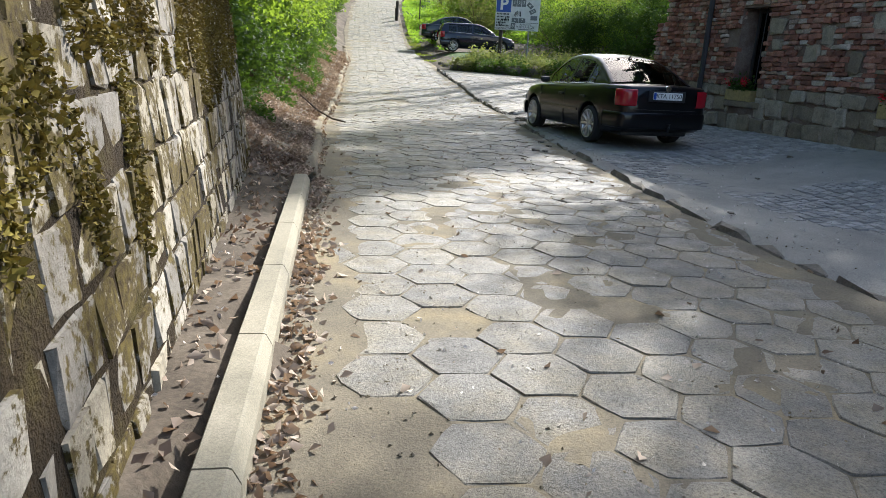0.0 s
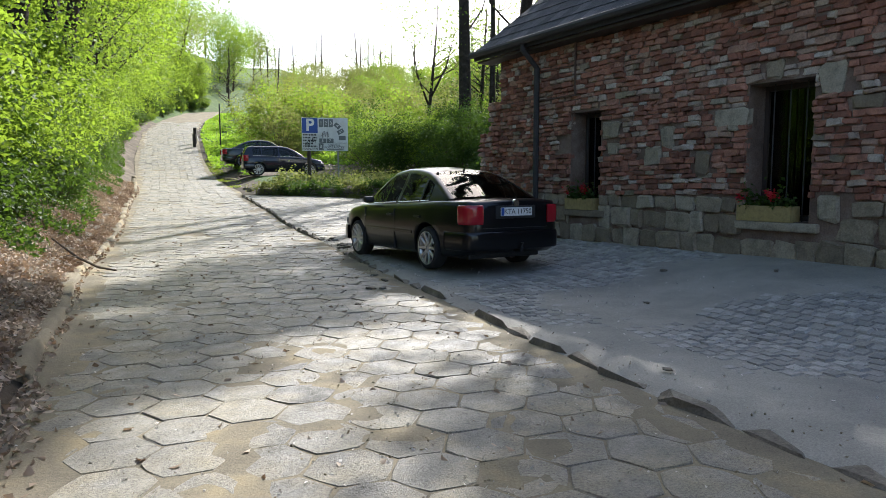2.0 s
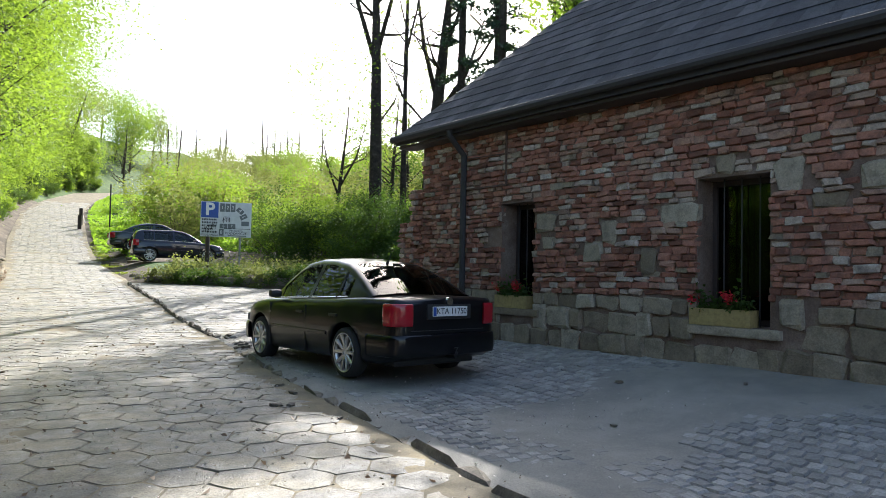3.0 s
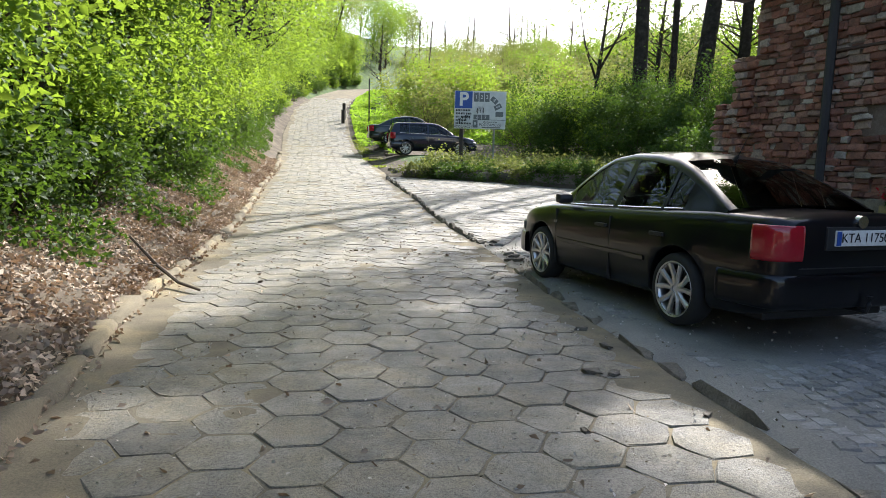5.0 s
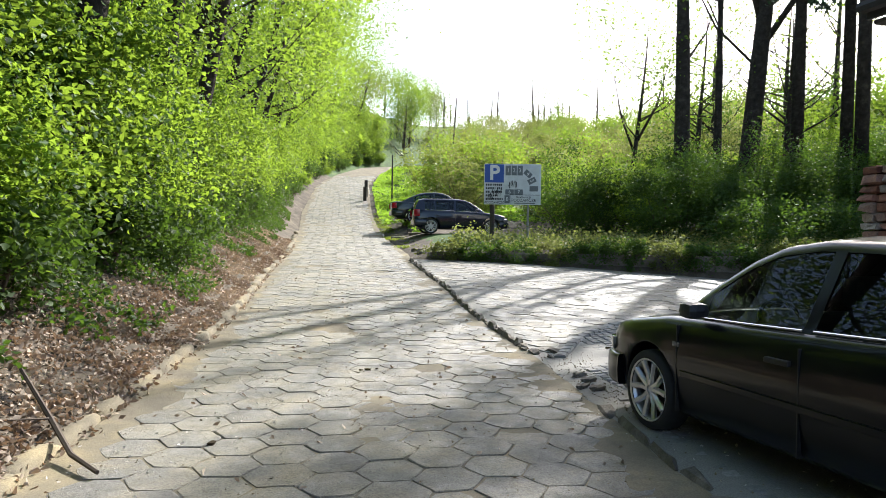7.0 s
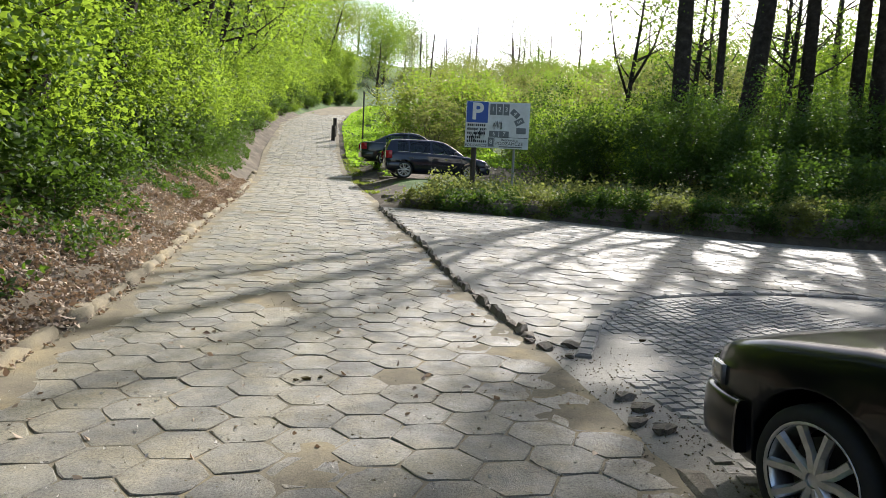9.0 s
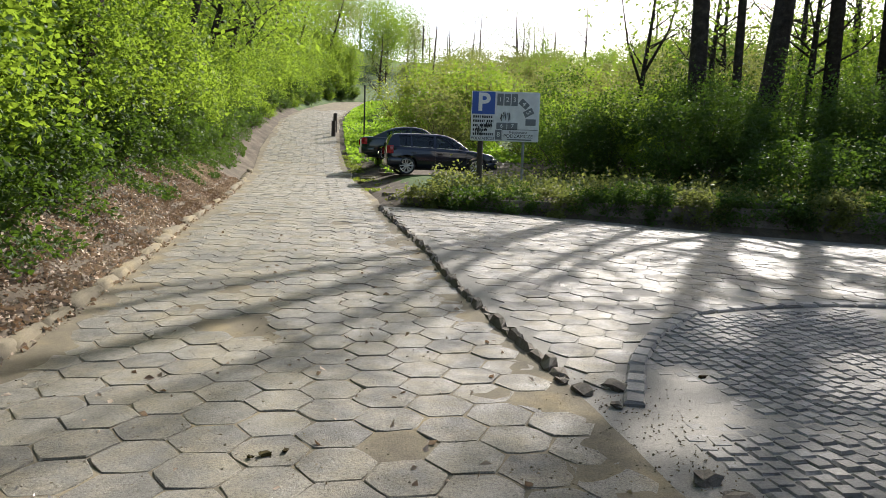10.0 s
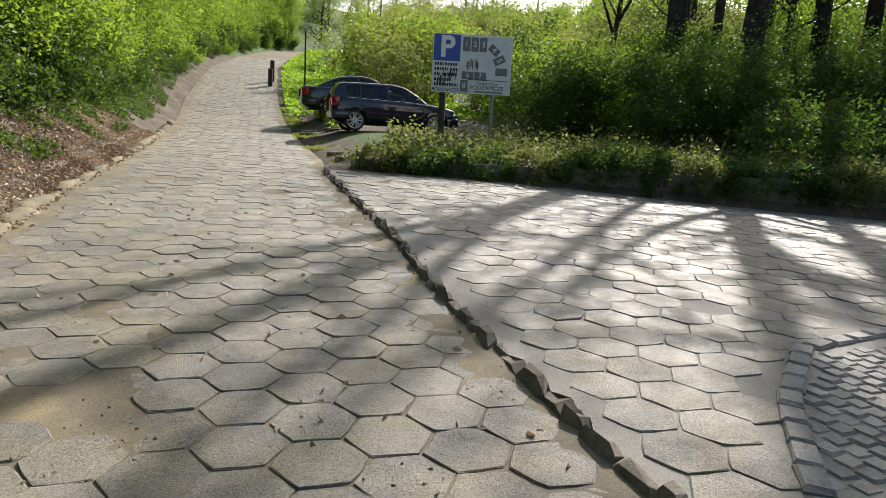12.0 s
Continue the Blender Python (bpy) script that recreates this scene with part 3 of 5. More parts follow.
# bank along the lane: ivy and low shrubs by the edge, higher ones behind
def bank_bush(kind, n_alike, seed0, radii, n, size, material, label):
    return [shrub(kind, (0, -60 - 3 * i, 0), radii, n, size, material, label, seed0 + i, 70, "bushes on the bank") for i in range(n_alike)]


low_kind = bank_bush("bank_shrub", 2, 100, (0.75, 0.75, 0.5), 2400, 0.075, M_LEAF_DARK, "low dark green leafy shrub on the leaf-strewn bank") + bank_bush("bank_shrub", 2, 110, (0.75, 0.75, 0.5), 2200, 0.08, M_LEAF, "low bright green leafy shrub on the leaf-strewn bank")
mid_kind = bank_bush("leafy_bush", 4, 120, (1.15, 1.15, 1.1), 9500, 0.068, M_LEAF, "bright spring green bush leaning over the bank")


def scatter(kinds, places):
    used = set()
    for i, (x, y, dz, s) in enumerate(places):
        src = kinds[i % len(kinds)]
        m = Matrix.Translation(on_land(x, y, dz)) @ Matrix.Rotation(rp.uniform(0, 6.28), 4, "Z") @ Matrix.Scale(s, 4)
        if src.name not in used:
            used.add(src.name)
            src.matrix_world = m
        else:
            ob = copy_thing(src, m)
            ob.scale = (s, s, s)


y = 7.26
low_places, mid_places = [], []
while y < 85:
    l = left(y)
    for d in ((1.3, 1.7, 2.2, 2.8) if y < 42 else (0.6, 1.0, 1.5, 2.1, 2.8)):
        low_places.append((l - d - rp.uniform(-0.2, 0.25), y + rp.uniform(-0.4, 0.4), rp.uniform(-0.1, 0.15), rp.uniform(0.7, 1.15) * (0.42 if d < 0.8 else 0.6 if d < 1.3 else 0.9) * (1 + max(0, y - 25) * 0.025)))
    for d in (1.9, 2.9, 4.2):
        mid_places.append((l - d - rp.uniform(-0.3, 0.3), y + rp.uniform(-0.6, 0.6), rp.uniform(0.1, 0.9), rp.uniform(0.85, 1.3) * (1 + max(0, y - 25) * 0.012)))
    y += 1.15 + 0.03 * y
scatter(low_kind, low_places)
scatter(mid_kind, mid_places)
for i, (y, d, tall) in enumerate(((9.5, 3.6, 7), (12.5, 4.4, 8), (15.5, 3.4, 7.5), (19, 3.2, 8), (23, 3.0, 8.5), (27, 2.8, 8), (32, 2.6, 9), (37, 2.6, 9), (43, 2.5, 9), (50, 2.5, 10), (58, 2.5, 10), (68, 2.5, 10), (80, 3, 10))):
    x = left(y) - d
    far = y > 26
    tree("broadleaf_tree", on_land(x, y), tall + (1.5 if far else 0), 0.26, (1.2 if y < 17 else 3.0, -0.5), 2.8 if y < 17 else 3.9, 19000 if not far else 13000, 0.078 if not far else 0.12, M_LEAF,
         "young broadleaf tree in bright spring leaf over the lane", 300 + i, 0.22, 13, group="trees along the bank")
# added trees, crowns out of view above the lane, to keep sun off the bank
for i, (y, tall) in enumerate(((15.6, 12.5), (18.6, 13), (21.8, 13), (12.8, 12))):
    tree("broadleaf_tree", on_land(left(y) - 1.9, y), tall, 0.34, (2.2, 0.3), 3.0, 12000, 0.1, M_LEAF,
         "added tall broadleaf tree with unseen crown over the lane shading the bank", 330 + i, 0.55, 16, group="trees along the bank")
# hedge border
for i in range(19):
    x = -0.9 + i * 0.92
    shrub("border_plant", (x + rp.uniform(-0.2, 0.2), HEDGE_Y + 0.12, 0.42 + rp.uniform(-0.08, 0.08)), (0.66, 0.42, 0.44), 3000, 0.065, (M_LEAF_OLIVE, M_LEAF_DARK, M_LEAF_DARK)[i % 3],
          "green grassy clump spilling over the low border wall", 500 + i, 50, "border plants", "plant", 3)
# undergrowth behind the border; its dark leaf colour paints in shade under the trees
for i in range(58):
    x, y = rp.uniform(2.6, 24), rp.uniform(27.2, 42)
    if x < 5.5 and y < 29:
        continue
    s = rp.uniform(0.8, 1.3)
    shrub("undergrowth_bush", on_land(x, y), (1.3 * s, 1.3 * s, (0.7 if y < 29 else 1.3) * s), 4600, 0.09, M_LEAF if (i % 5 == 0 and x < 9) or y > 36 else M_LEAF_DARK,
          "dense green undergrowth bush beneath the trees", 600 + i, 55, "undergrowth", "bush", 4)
# hillside scrub
for i in range(104):
    x, y = (rp.uniform(-4.5, 24), rp.uniform(39, 74)) if i < 60 else (rp.uniform(-5, 26), rp.uniform(66, 104))
    if x < right(y) + 4 + (y - 39) * 0.05:
        x += 8
    s = rp.uniform(0.8, 1.5)
    shrub("hill_shrub", on_land(x, y), (1.6 * s, 1.6 * s, 1.5 * s), 3400, 0.12, (M_LEAF_OLIVE, M_LEAF_OLIVE, M_LEAF)[i % 3],
          "twiggy hillside shrub in pale spring leaf", 700 + i, 40, "hillside scrub", "shrub", 18)
for i, (x, y) in enumerate(((-2.6, 46), (-0.8, 47), (0.8, 45.5))):
    shrub("willow_bush", on_land(x, y), (1.7, 1.5, 1.9), 5200, 0.12, M_WILLOW, "bright yellow-green willow bush on the grass", 800 + i, 45, "willow bushes", "bush", 12)
# trees at the wood's edge; the forks are heavy limbs: share of the height, reach, girth
EDGE = [(7.8, 35.0, 21, 0.58, (-0.2, 0), 900, [(0.44, (-1.6, 0.2, 7.0), 0.24), (0.46, (1.3, -0.2, 7.5), 0.22), (0.3, (1.5, 0.4, 3.0), 0.09), (0.55, (-2.4, 0.6, 3.5), 0.12)]),
        (9.2, 35.3, 20, 0.3, (0.2, 0), 700, [(0.5, (0.9, 0.3, 5.0), 0.12), (0.38, (-1.0, 0.0, 3.2), 0.07)]),
        (10.5, 36.0, 20, 0.72, (1.8, 0), 1000, [(0.34, (2.6, 0.0, 5.5), 0.26), (0.38, (-1.2, 0.3, 6.5), 0.26), (0.42, (3.6, 0.2, 4.0), 0.2), (0.3, (-2.6, 0.4, 3.8), 0.12), (0.5, (1.2, -0.4, 5.0), 0.2)]),
        (6.0, 36.2, 9, 0.2, (0.7, 0), 2600, [(0.35, (-0.9, 0.0, 3.2), 0.1), (0.4, (1.3, 0.1, 3.4), 0.11)])]
for i, (x, y, tall, girth, lean, n, forks) in enumerate(EDGE):
    tree("woodland_tree", on_land(x, y), tall, girth, lean, 3.2, n, 0.13, M_LEAF if i % 2 else M_LEAF_OLIVE,
         "tall woodland tree with forked dark trunk and thin spring crown", 900 + i, 0.42, 14, group="woodland trees", forks=forks)
WOOD = [(15.5, 32, 17, 0.42, (0.2, 0), 1500), (9.4, 38.5, 9, 0.26, (0.3, 0), 900), (13, 38, 9, 0.3, (0.2, 0), 900), (17, 29, 16, 0.4, (0.2, 0), 1500), (20, 36, 14, 0.4, (0.3, 0), 4000), (11.5, 43, 9, 0.3, (0.2, 0), 1200), (15.5, 44, 10, 0.35, (0.2, 0), 1200),
        (19, 46, 14, 0.35, (0.2, 0), 1500), (24, 42, 14, 0.4, (0.2, 0), 2500), (23, 33, 14, 0.4, (0.2, 0), 2500), (27, 37, 14, 0.4, (0, 0), 5000), (28, 30, 14, 0.4, (0, 0), 5000)]
for i, (x, y, tall, girth, lean, n) in enumerate(WOOD):
    tree("woodland_tree", on_land(x, y), tall, girth * 0.95, lean, 3.2, n, 0.13, M_LEAF if i % 3 else M_LEAF_OLIVE,
         "tall woodland tree with dark trunk and thin spring crown", 920 + i, 0.33, 17, group="woodland trees")
for i, (x, y, tall) in enumerate(((12.7, 31.6, 27), (13.7, 34.5, 27), (11.4, 33.4, 26), (17.2, 32.5, 19))):
    spruce(on_land(x, y), tall, 2.1, 950 + i, 9500)
# unseen leafy trees added behind the house to throw shade on the lane
for i, (x, y, tall) in enumerate(((9.75, 18.2, 15), (12.2, 17.4, 16))):
    tree("broadleaf_tree", on_land(x, y), tall, 0.4, (0, 0), 2.05, 15000, 0.13, M_LEAF, "unseen tall broadleaf tree added behind the brick house for shade", 960 + i, 0.3, 22, group="trees behind the house")
# deeper wood
for i in range(26):
    x, y = rp.uniform(9, 40), rp.uniform(36, 56)
    tree("deep_wood_tree", on_land(x, y), rp.uniform(3.2, 5.0), 0.2, (rp.uniform(-0.5, 0.5), 0), 2.3, 3200, 0.17, (M_LEAF, M_LEAF, M_LEAF_OLIVE, M_LEAF_DARK)[i % 4], "leafy young tree deep in the hillside wood", 1100 + i, 0.08, 13, group="deep wood trees")
# wooded far end of the lane
for i in range(44):
    y = 52 + i * 1.6
    side = i % 2
    x = (left(y) - rp.uniform(3, 18)) if side or y < 95 else (right(y) + rp.uniform(3, 12))
    if i % 11 == 0:
        x = rp.uniform(-12, 4)
        y = 118 + i
    tree("lane_tree", on_land(x, y), rp.uniform(7, 11), 0.25, (rp.uniform(-0.6, 0.6), 0), 3.4, 400 if i % 11 == 0 or x > right(y) else 4200, 0.2, M_LEAF if i % 3 else M_LEAF_OLIVE, "broadleaf tree beside the far end of the lane", 1000 + i, 0.12, 12, group="far lane trees")
for i, (x, y, tall) in enumerate(((1.5, 88, 9), (-9, 84, 7), (6, 86, 7), (12, 82, 8), (-2, 92, 7), (18, 78, 9))):
    tree("skyline_tree", on_land(x, y), tall, 0.22, (0.1, 0), 1.6, 420, 0.14, M_LEAF_OLIVE, "thin bare skyline tree on the hilltop", 970 + i, 0.15, 30, group="skyline trees")


# ---- cars ----
def curve_at(x, pts):
    return table(x, sorted(pts))


def weld(ob):
    """Joins touching corners and shades the surface smoothly."""
    bm = bmesh.new()
    bm.from_mesh(ob.data)
    bmesh.ops.remove_doubles(bm, verts=bm.verts, dist=0.0008)
    bm.to_mesh(ob.data)
    bm.free()
    ob.data.shade_smooth()
    return ob


def car_wheel(parent, at, r, side, alloy=True):
    w = empty("wheel", Matrix.Translation(at), "", "")
    w.parent = parent
    prof = [(0.72, -0.08), (0.75, -0.1), (0.8, -0.105), (0.93, -0.1), (0.985, -0.075), (1.0, -0.03), (1.0, 0.03), (0.985, 0.075), (0.93, 0.1), (0.82, 0.105), (0.75, 0.1), (0.72, 0.08)]
    rim = [(0.73, 0.097), (0.765, 0.107), (0.78, 0.1), (0.725, 0.086), (0.69, 0.05), (0.66, -0.07), (0.73, -0.09)]
    for name, p, m in (("tyre", prof, M_TYRE), ("rim", rim, M_ALLOY)):
        v, f, n = [], [], 40
        for k in range(n):
            a = 2 * math.pi * k / n
            v += [(math.cos(a) * q * r, side * y, math.sin(a) * q * r) for q, y in p]
        for k in range(n):
            for j in range(len(p) - 1):
                a, b = k * len(p) + j, ((k + 1) % n) * len(p) + j
                f.append((a, a + 1, b + 1, b))
        raw(name, v, f, m, w, smooth=True)
    v, f = [], []
    tube(v, f, [(0, side * -0.06, 0), (0, side * 0.01, 0)], [0.55 * r, 0.55 * r], 24)
    raw("brake_disc", v, f, M_TRIMBLACK, w)
    v, f = [], []
    tube(v, f, [(0, side * 0.03, 0), (0, side * 0.075, 0)], [0.13 * r, 0.1 * r], 14)
    raw("hub", v, f, M_ALLOY, w)
    for k in range(5):
        for off in (-0.16, 0.16):
            a = 2 * math.pi * k / 5 + 0.3
            ca, sa = math.cos(a), math.sin(a)
            cb, sb = math.cos(a + off * (2.1 if alloy else 1.2)), math.sin(a + off * 2.1)
            v, f = [], []
            tube(v, f, [(ca * 0.1 * r - sa * off * 0.2 * r, side * 0.062, sa * 0.1 * r + ca * off * 0.2 * r), (ca * 0.36 * r - sa * off * 0.6 * r, side * 0.068, sa * 0.36 * r + ca * off * 0.6 * r), (cb * 0.72 * r, side * 0.082, sb * 0.72 * r)], [0.028, 0.023, 0.025], 6)
            raw("spoke", v, f, M_ALLOY, w)
    return w


def car(m, label, spec, paint, detail=True):
    top = empty("parked_car", m, label, "car")
    ax_f, ax_r, r = spec["axles"][0], spec["axles"][1], spec["r"]
    x0, x1, half = spec["ends"][0], spec["ends"][1], spec["half"]
    arch_r = r + 0.055
    base = [x0, x0 + 0.03, x0 + 0.09, x0 + 0.2, x0 + 0.35, x1 - 0.4, x1 - 0.24, x1 - 0.12, x1 - 0.04, x1]
    for ax in (ax_f, ax_r):
        base += [ax + arch_r * math.cos(math.pi * k / 14) for k in range(15)] + [ax - arch_r - 0.004, ax + arch_r + 0.004]
    base += [-0.75 + 0.15 * k for k in range(11)]
    xs = sorted({round(x, 4) for x in base if x0 <= x <= x1})

    def arch(x):
        z = 0.0
        for ax in (ax_f, ax_r):
            if abs(x - ax) < arch_r:
                z = max(z, r + 0.005 + math.sqrt(arch_r ** 2 - (x - ax) ** 2))
        return z

    def ring(x):
        w, h, c, b = half * curve_at(x, spec["plan"]), curve_at(x, spec["belt"]), curve_at(x, spec["deck"]), curve_at(x, spec["floor"])
        a = arch(x)
        pts = [(0, max(b, a * 0.98)), (w * 0.72, max(b, a * 0.98)), (w * 0.9, max(b, a)), (w * 0.962, max(b + 0.05, a)), (w * 0.985, max(0.42, a + 0.002)), (w, max(0.56, a + 0.006)), (w * 0.998, max(0.62 + 0.1 * (h - 0.62), a + 0.012)),
               (w * 0.985, max(h - 0.12, a + 0.02)), (w * 0.965, h - 0.05), (w * 0.93, h - 0.008), (w * 0.86, h + 0.004), (w * 0.5, c - 0.012), (0, c)]
        return pts

    v, f = [], []
    n = 25
    for x in xs:
        half_ring = ring(x)
        full = [(y, z) for y, z in half_ring] + [(-y, z) for y, z in half_ring[-2:0:-1]] + [(-0.0005, half_ring[0][1])]
        v += [(x, y, z) for y, z in full]
    n = len(full)
    for i in range(len(xs) - 1):
        for k in range(n - 1):
            a = i * n + k
            f.append((a, a + n, a + n + 1, a + 1))
    f.append(tuple(range(n - 1)))
    f.append(tuple(reversed(range((len(xs) - 1) * n, len(xs) * n - 1))))
    body = raw("body", v, f, paint, top, smooth=True)
    # greenhouse
    roof = spec["roof"]
    rx0, rx1 = min(p[0] for p in roof), max(p[0] for p in roof)
    gx = sorted({round(rx0 + (rx1 - rx0) * k / 44, 4) for k in range(45)} | {round(e, 4) for w in spec["windows"] for e in w[:2]} | {spec["screen"], spec["rear"]})
    ymax = half * 0.925

    def side_pt(x, z):
        b = curve_at(x, spec["belt"]) - 0.012
        k = max(0.0, (z - b) / 0.5)
        taper = 1 - 0.1 * max(0, (x - spec["screen"])) - 0.06 * max(0, spec["rear"] - x)
        return (ymax - 0.2 * k - 0.05 * k * k) * taper

    v, f, gv, gf, sv, sf, rv, rf = [], [], [], [], [], [], [], []
    side_glass = {}

    def quad(vl, fl, pts):
        i = len(vl)
        vl += pts
        fl.append(tuple(range(i, i + len(pts))))

    for xa, xb in zip(gx, gx[1:]):
        xm = (xa + xb) / 2
        cols = []
        for x in (xa, xb):
            b, t = curve_at(x, spec["belt"]) - 0.012, curve_at(x, roof)
            t = max(t, b + 0.004)
            lo, hi = min(b + 0.035, t), max(min(b + 0.035, t), t - 0.06)
            cols.append([(x, side_pt(x, z), z) for z in (b, lo, hi, t - 0.012)] + [(x, side_pt(x, t) - 0.035, t + 0.004)])
        win = next((i for i, w in enumerate(spec["windows"]) if w[0] <= xm <= w[1]), None)
        for s in (1, -1):
            for j in range(4):
                q = [cols[0][j], cols[1][j], cols[1][j + 1], cols[0][j + 1]]
                q = [(x, y * s, z) for x, y, z in q]
                if s > 0:
                    q.reverse()
                if j == 1 and win is not None:
                    gl = side_glass.setdefault((win, s), ([], []))
                    quad(gl[0], gl[1], [(x, y - 0.008 * s, z) for x, y, z in q])
                else:
                    quad(v, f, q)
        lanes = [-1, -0.93, -0.6, -0.2, 0.2, 0.6, 0.93, 1]
        for la, lb in zip(lanes, lanes[1:]):
            def tp(x, col, l):
                return (x, col[4][1] * l, col[4][2] + 0.035 * (1 - l * l))
            q = [tp(xa, cols[0], la), tp(xb, cols[1], la), tp(xb, cols[1], lb), tp(xa, cols[0], lb)]
            edge = abs(la + lb) > 1.8
            if not edge and xm > spec["screen"]:
                quad(sv, sf, q)
            elif not edge and xm < spec["rear"] and xm > spec["rear_end"]:
                quad(rv, rf, q)
            else:
                quad(v, f, q)
    shell = weld(raw("roof", v, f, paint, top))
    weld(raw("windscreen", sv, sf, M_GLASS, top))
    weld(raw("rear_window", rv, rf, M_GLASS, top))
    for key in side_glass:
        weld(raw("side_window", side_glass[key][0], side_glass[key][1], M_GLASS, top))
    for ax in (ax_f, ax_r):
        for s in (1, -1):
            car_wheel(top, (ax, s * (half - 0.115), r), r, s, detail)
    # lamps, plate, trims
    def block(name, lo, hi, material, parent=top, bevel=0.012, label="", turn=None):
        bm = bmesh.new()
        box(bm, lo, hi, bevel)
        if turn:
            bmesh.ops.transform(bm, matrix=turn, verts=bm.verts)
        return part(name, bm, material, parent, label)
    hy = half

    def wrap(name, path, z0, z1, proud, material, label=""):
        """A shallow moulding that follows a plan path round a corner of the body."""
        fine = []
        for i in range(len(path) - 1):
            p0, p1, p2, p3 = [Vector(path[min(max(i + k, 0), len(path) - 1)]) for k in (-1, 0, 1, 2)]
            fine += [0.5 * (2 * p1 + (p2 - p0) * q + (2 * p0 - 5 * p1 + 4 * p2 - p3) * q * q + (3 * p1 - p0 - 3 * p2 + p3) * q ** 3) for q in (0, 0.2, 0.4, 0.6, 0.8)]
        fine.append(Vector(path[-1]))
        profile = [(-0.05, 0.0), (proud * 0.25, 0.0), (proud * 0.75, 0.06), (proud, 0.2), (proud * 1.1, 0.5), (proud, 0.8), (proud * 0.75, 0.94), (proud * 0.25, 1.0), (-0.05, 1.0)]
        v, f, m_ = [], [], len(profile)
        c = Vector((sum(p.x for p in fine) / len(fine) * 0.8, 0))
        for i, p in enumerate(fine):
            d = fine[min(len(fine) - 1, i + 1)] - fine[max(0, i - 1)]
            n = Vector((d.y, -d.x)).normalized()
            if n.dot(p - c) < 0:
                n = -n
            v += [(p.x + n.x * o, p.y + n.y * o, z0 + (z1 - z0) * h) for o, h in profile]
        for i in range(len(fine) - 1):
            for k in range(m_ - 1):
                a = i * m_ + k
                f.append((a, a + 1, a + m_ + 1, a + m_))
        f += [tuple(range(m_)), tuple(range(len(v) - m_, len(v)))]
        return raw(name, v, f, material, top, label, smooth=True)

    for s in (1, -1):
        a, b = sorted((s * hy * 0.66, s * (hy * 0.955)))
        lz = spec["lamp"]
        wrap("tail_lamp", [(x0 - 0.004, 0.62 * hy * s)] + [(x0 + dx, curve_at(x0 + dx, spec["plan"]) * hy * s * f_) for dx, f_ in ((0.0, 1.0), (0.03, 1.0), (0.09, 1.0), (0.21, 0.995))], lz[0], lz[1], 0.016, M_REDLAMP, "red tail lamp")
        a, b = sorted((s * hy * 0.5, s * hy * 0.86))
        wrap("headlamp", [(x1 + 0.002, 0.34 * hy * s), (x1 - 0.0, 0.6 * hy * s), (x1 - 0.04, 0.735 * hy * s), (x1 - 0.12, 0.84 * hy * s), (x1 - 0.26, 0.91 * hy * s)], 0.54, 0.64, 0.008, M_CLEARLAMP)
        a, b = sorted((s * (hy - 0.07), s * (hy + 0.11)))
        mx = spec["mirror"]
        block("wing_mirror", (mx - 0.13, a, 0.93), (mx + 0.01, b, 1.045), M_TRIMBLACK, bevel=0.057)
        for hx in spec["handles"]:
            a, b = sorted((s * (hy * 0.985 - 0.01), s * (hy * 0.985 + 0.03)))
            block("door_handle", (hx - 0.1, a, 0.745), (hx + 0.09, b, 0.78), M_TRIMBLACK, bevel=0.01)
        for dx in spec["seams"]:
            a, b = sorted((s * (hy * 0.9), s * (hy * 1.001)))
            block("door_seam", (dx - 0.004, a, 0.24), (dx + 0.004, b, 0.86), M_TRIMBLACK, bevel=0)
        a, b = sorted((s * (hy * 0.985), s * (hy * 1.012)))
        block("rub_strip", (ax_r + arch_r + 0.06, a, 0.5), (ax_f - arch_r - 0.06, b, 0.545), paint, bevel=0.006)
        for wx in spec["windows"]:
            v, f = [], []
            tube(v, f, [(x, s * (side_pt(x, curve_at(x, spec["belt"])) + 0.004), curve_at(x, spec["belt"]) + 0.012) for x in (wx[0], (wx[0] + wx[1]) / 2, wx[1])], [0.007] * 3, 5)
            raw("window_trim", v, f, M_CHROME, top)
        a, b = sorted((s * 0.16, s * 0.62))
        block("front_seat", (-0.12, a, 0.32), (0.4, b, 0.6), M_SEAT, bevel=0.06)
        block("seat_back", (-0.3, a, 0.5), (-0.08, b, 1.06), M_SEAT, bevel=0.07)
        block("headrest", (-0.3, a + 0.1, 1.08), (-0.18, b - 0.1, 1.27), M_SEAT, bevel=0.05)
    block("rear_bench", (-1.05, -0.6, 0.35), (-0.55, 0.6, 0.95), M_SEAT, bevel=0.08)
    block("dashboard", (0.55, -0.66, 0.6), (1.0, 0.66, 0.92), M_TRIMBLACK, bevel=0.06)
    ring_v, ring_f = [], []
    pts = [(0.42 + 0.06 * math.sin(a), 0.37 + 0.18 * math.cos(a), 0.9 + 0.17 * math.sin(a)) for a in [2 * math.pi * k / 20 for k in range(21)]]
    tube(ring_v, ring_f, pts, [0.014] * 21, 6)
    raw("steering_wheel", ring_v, ring_f, M_TRIMBLACK, top)
    rear_path = [(x0 + dx, curve_at(x0 + dx, spec["plan"]) * hy) for dx in (0.5, 0.22, 0.08, 0.01)] + [(x0 - 0.02, 0.4 * hy), (x0 - 0.028, 0)]
    front_path = [(x1 - 0.45, 0.975 * hy), (x1 - 0.3, 0.94 * hy), (x1 - 0.12, 0.85 * hy), (x1 - 0.03, 0.72 * hy), (x1 + 0.01, 0.5 * hy), (x1 + 0.02, 0)]
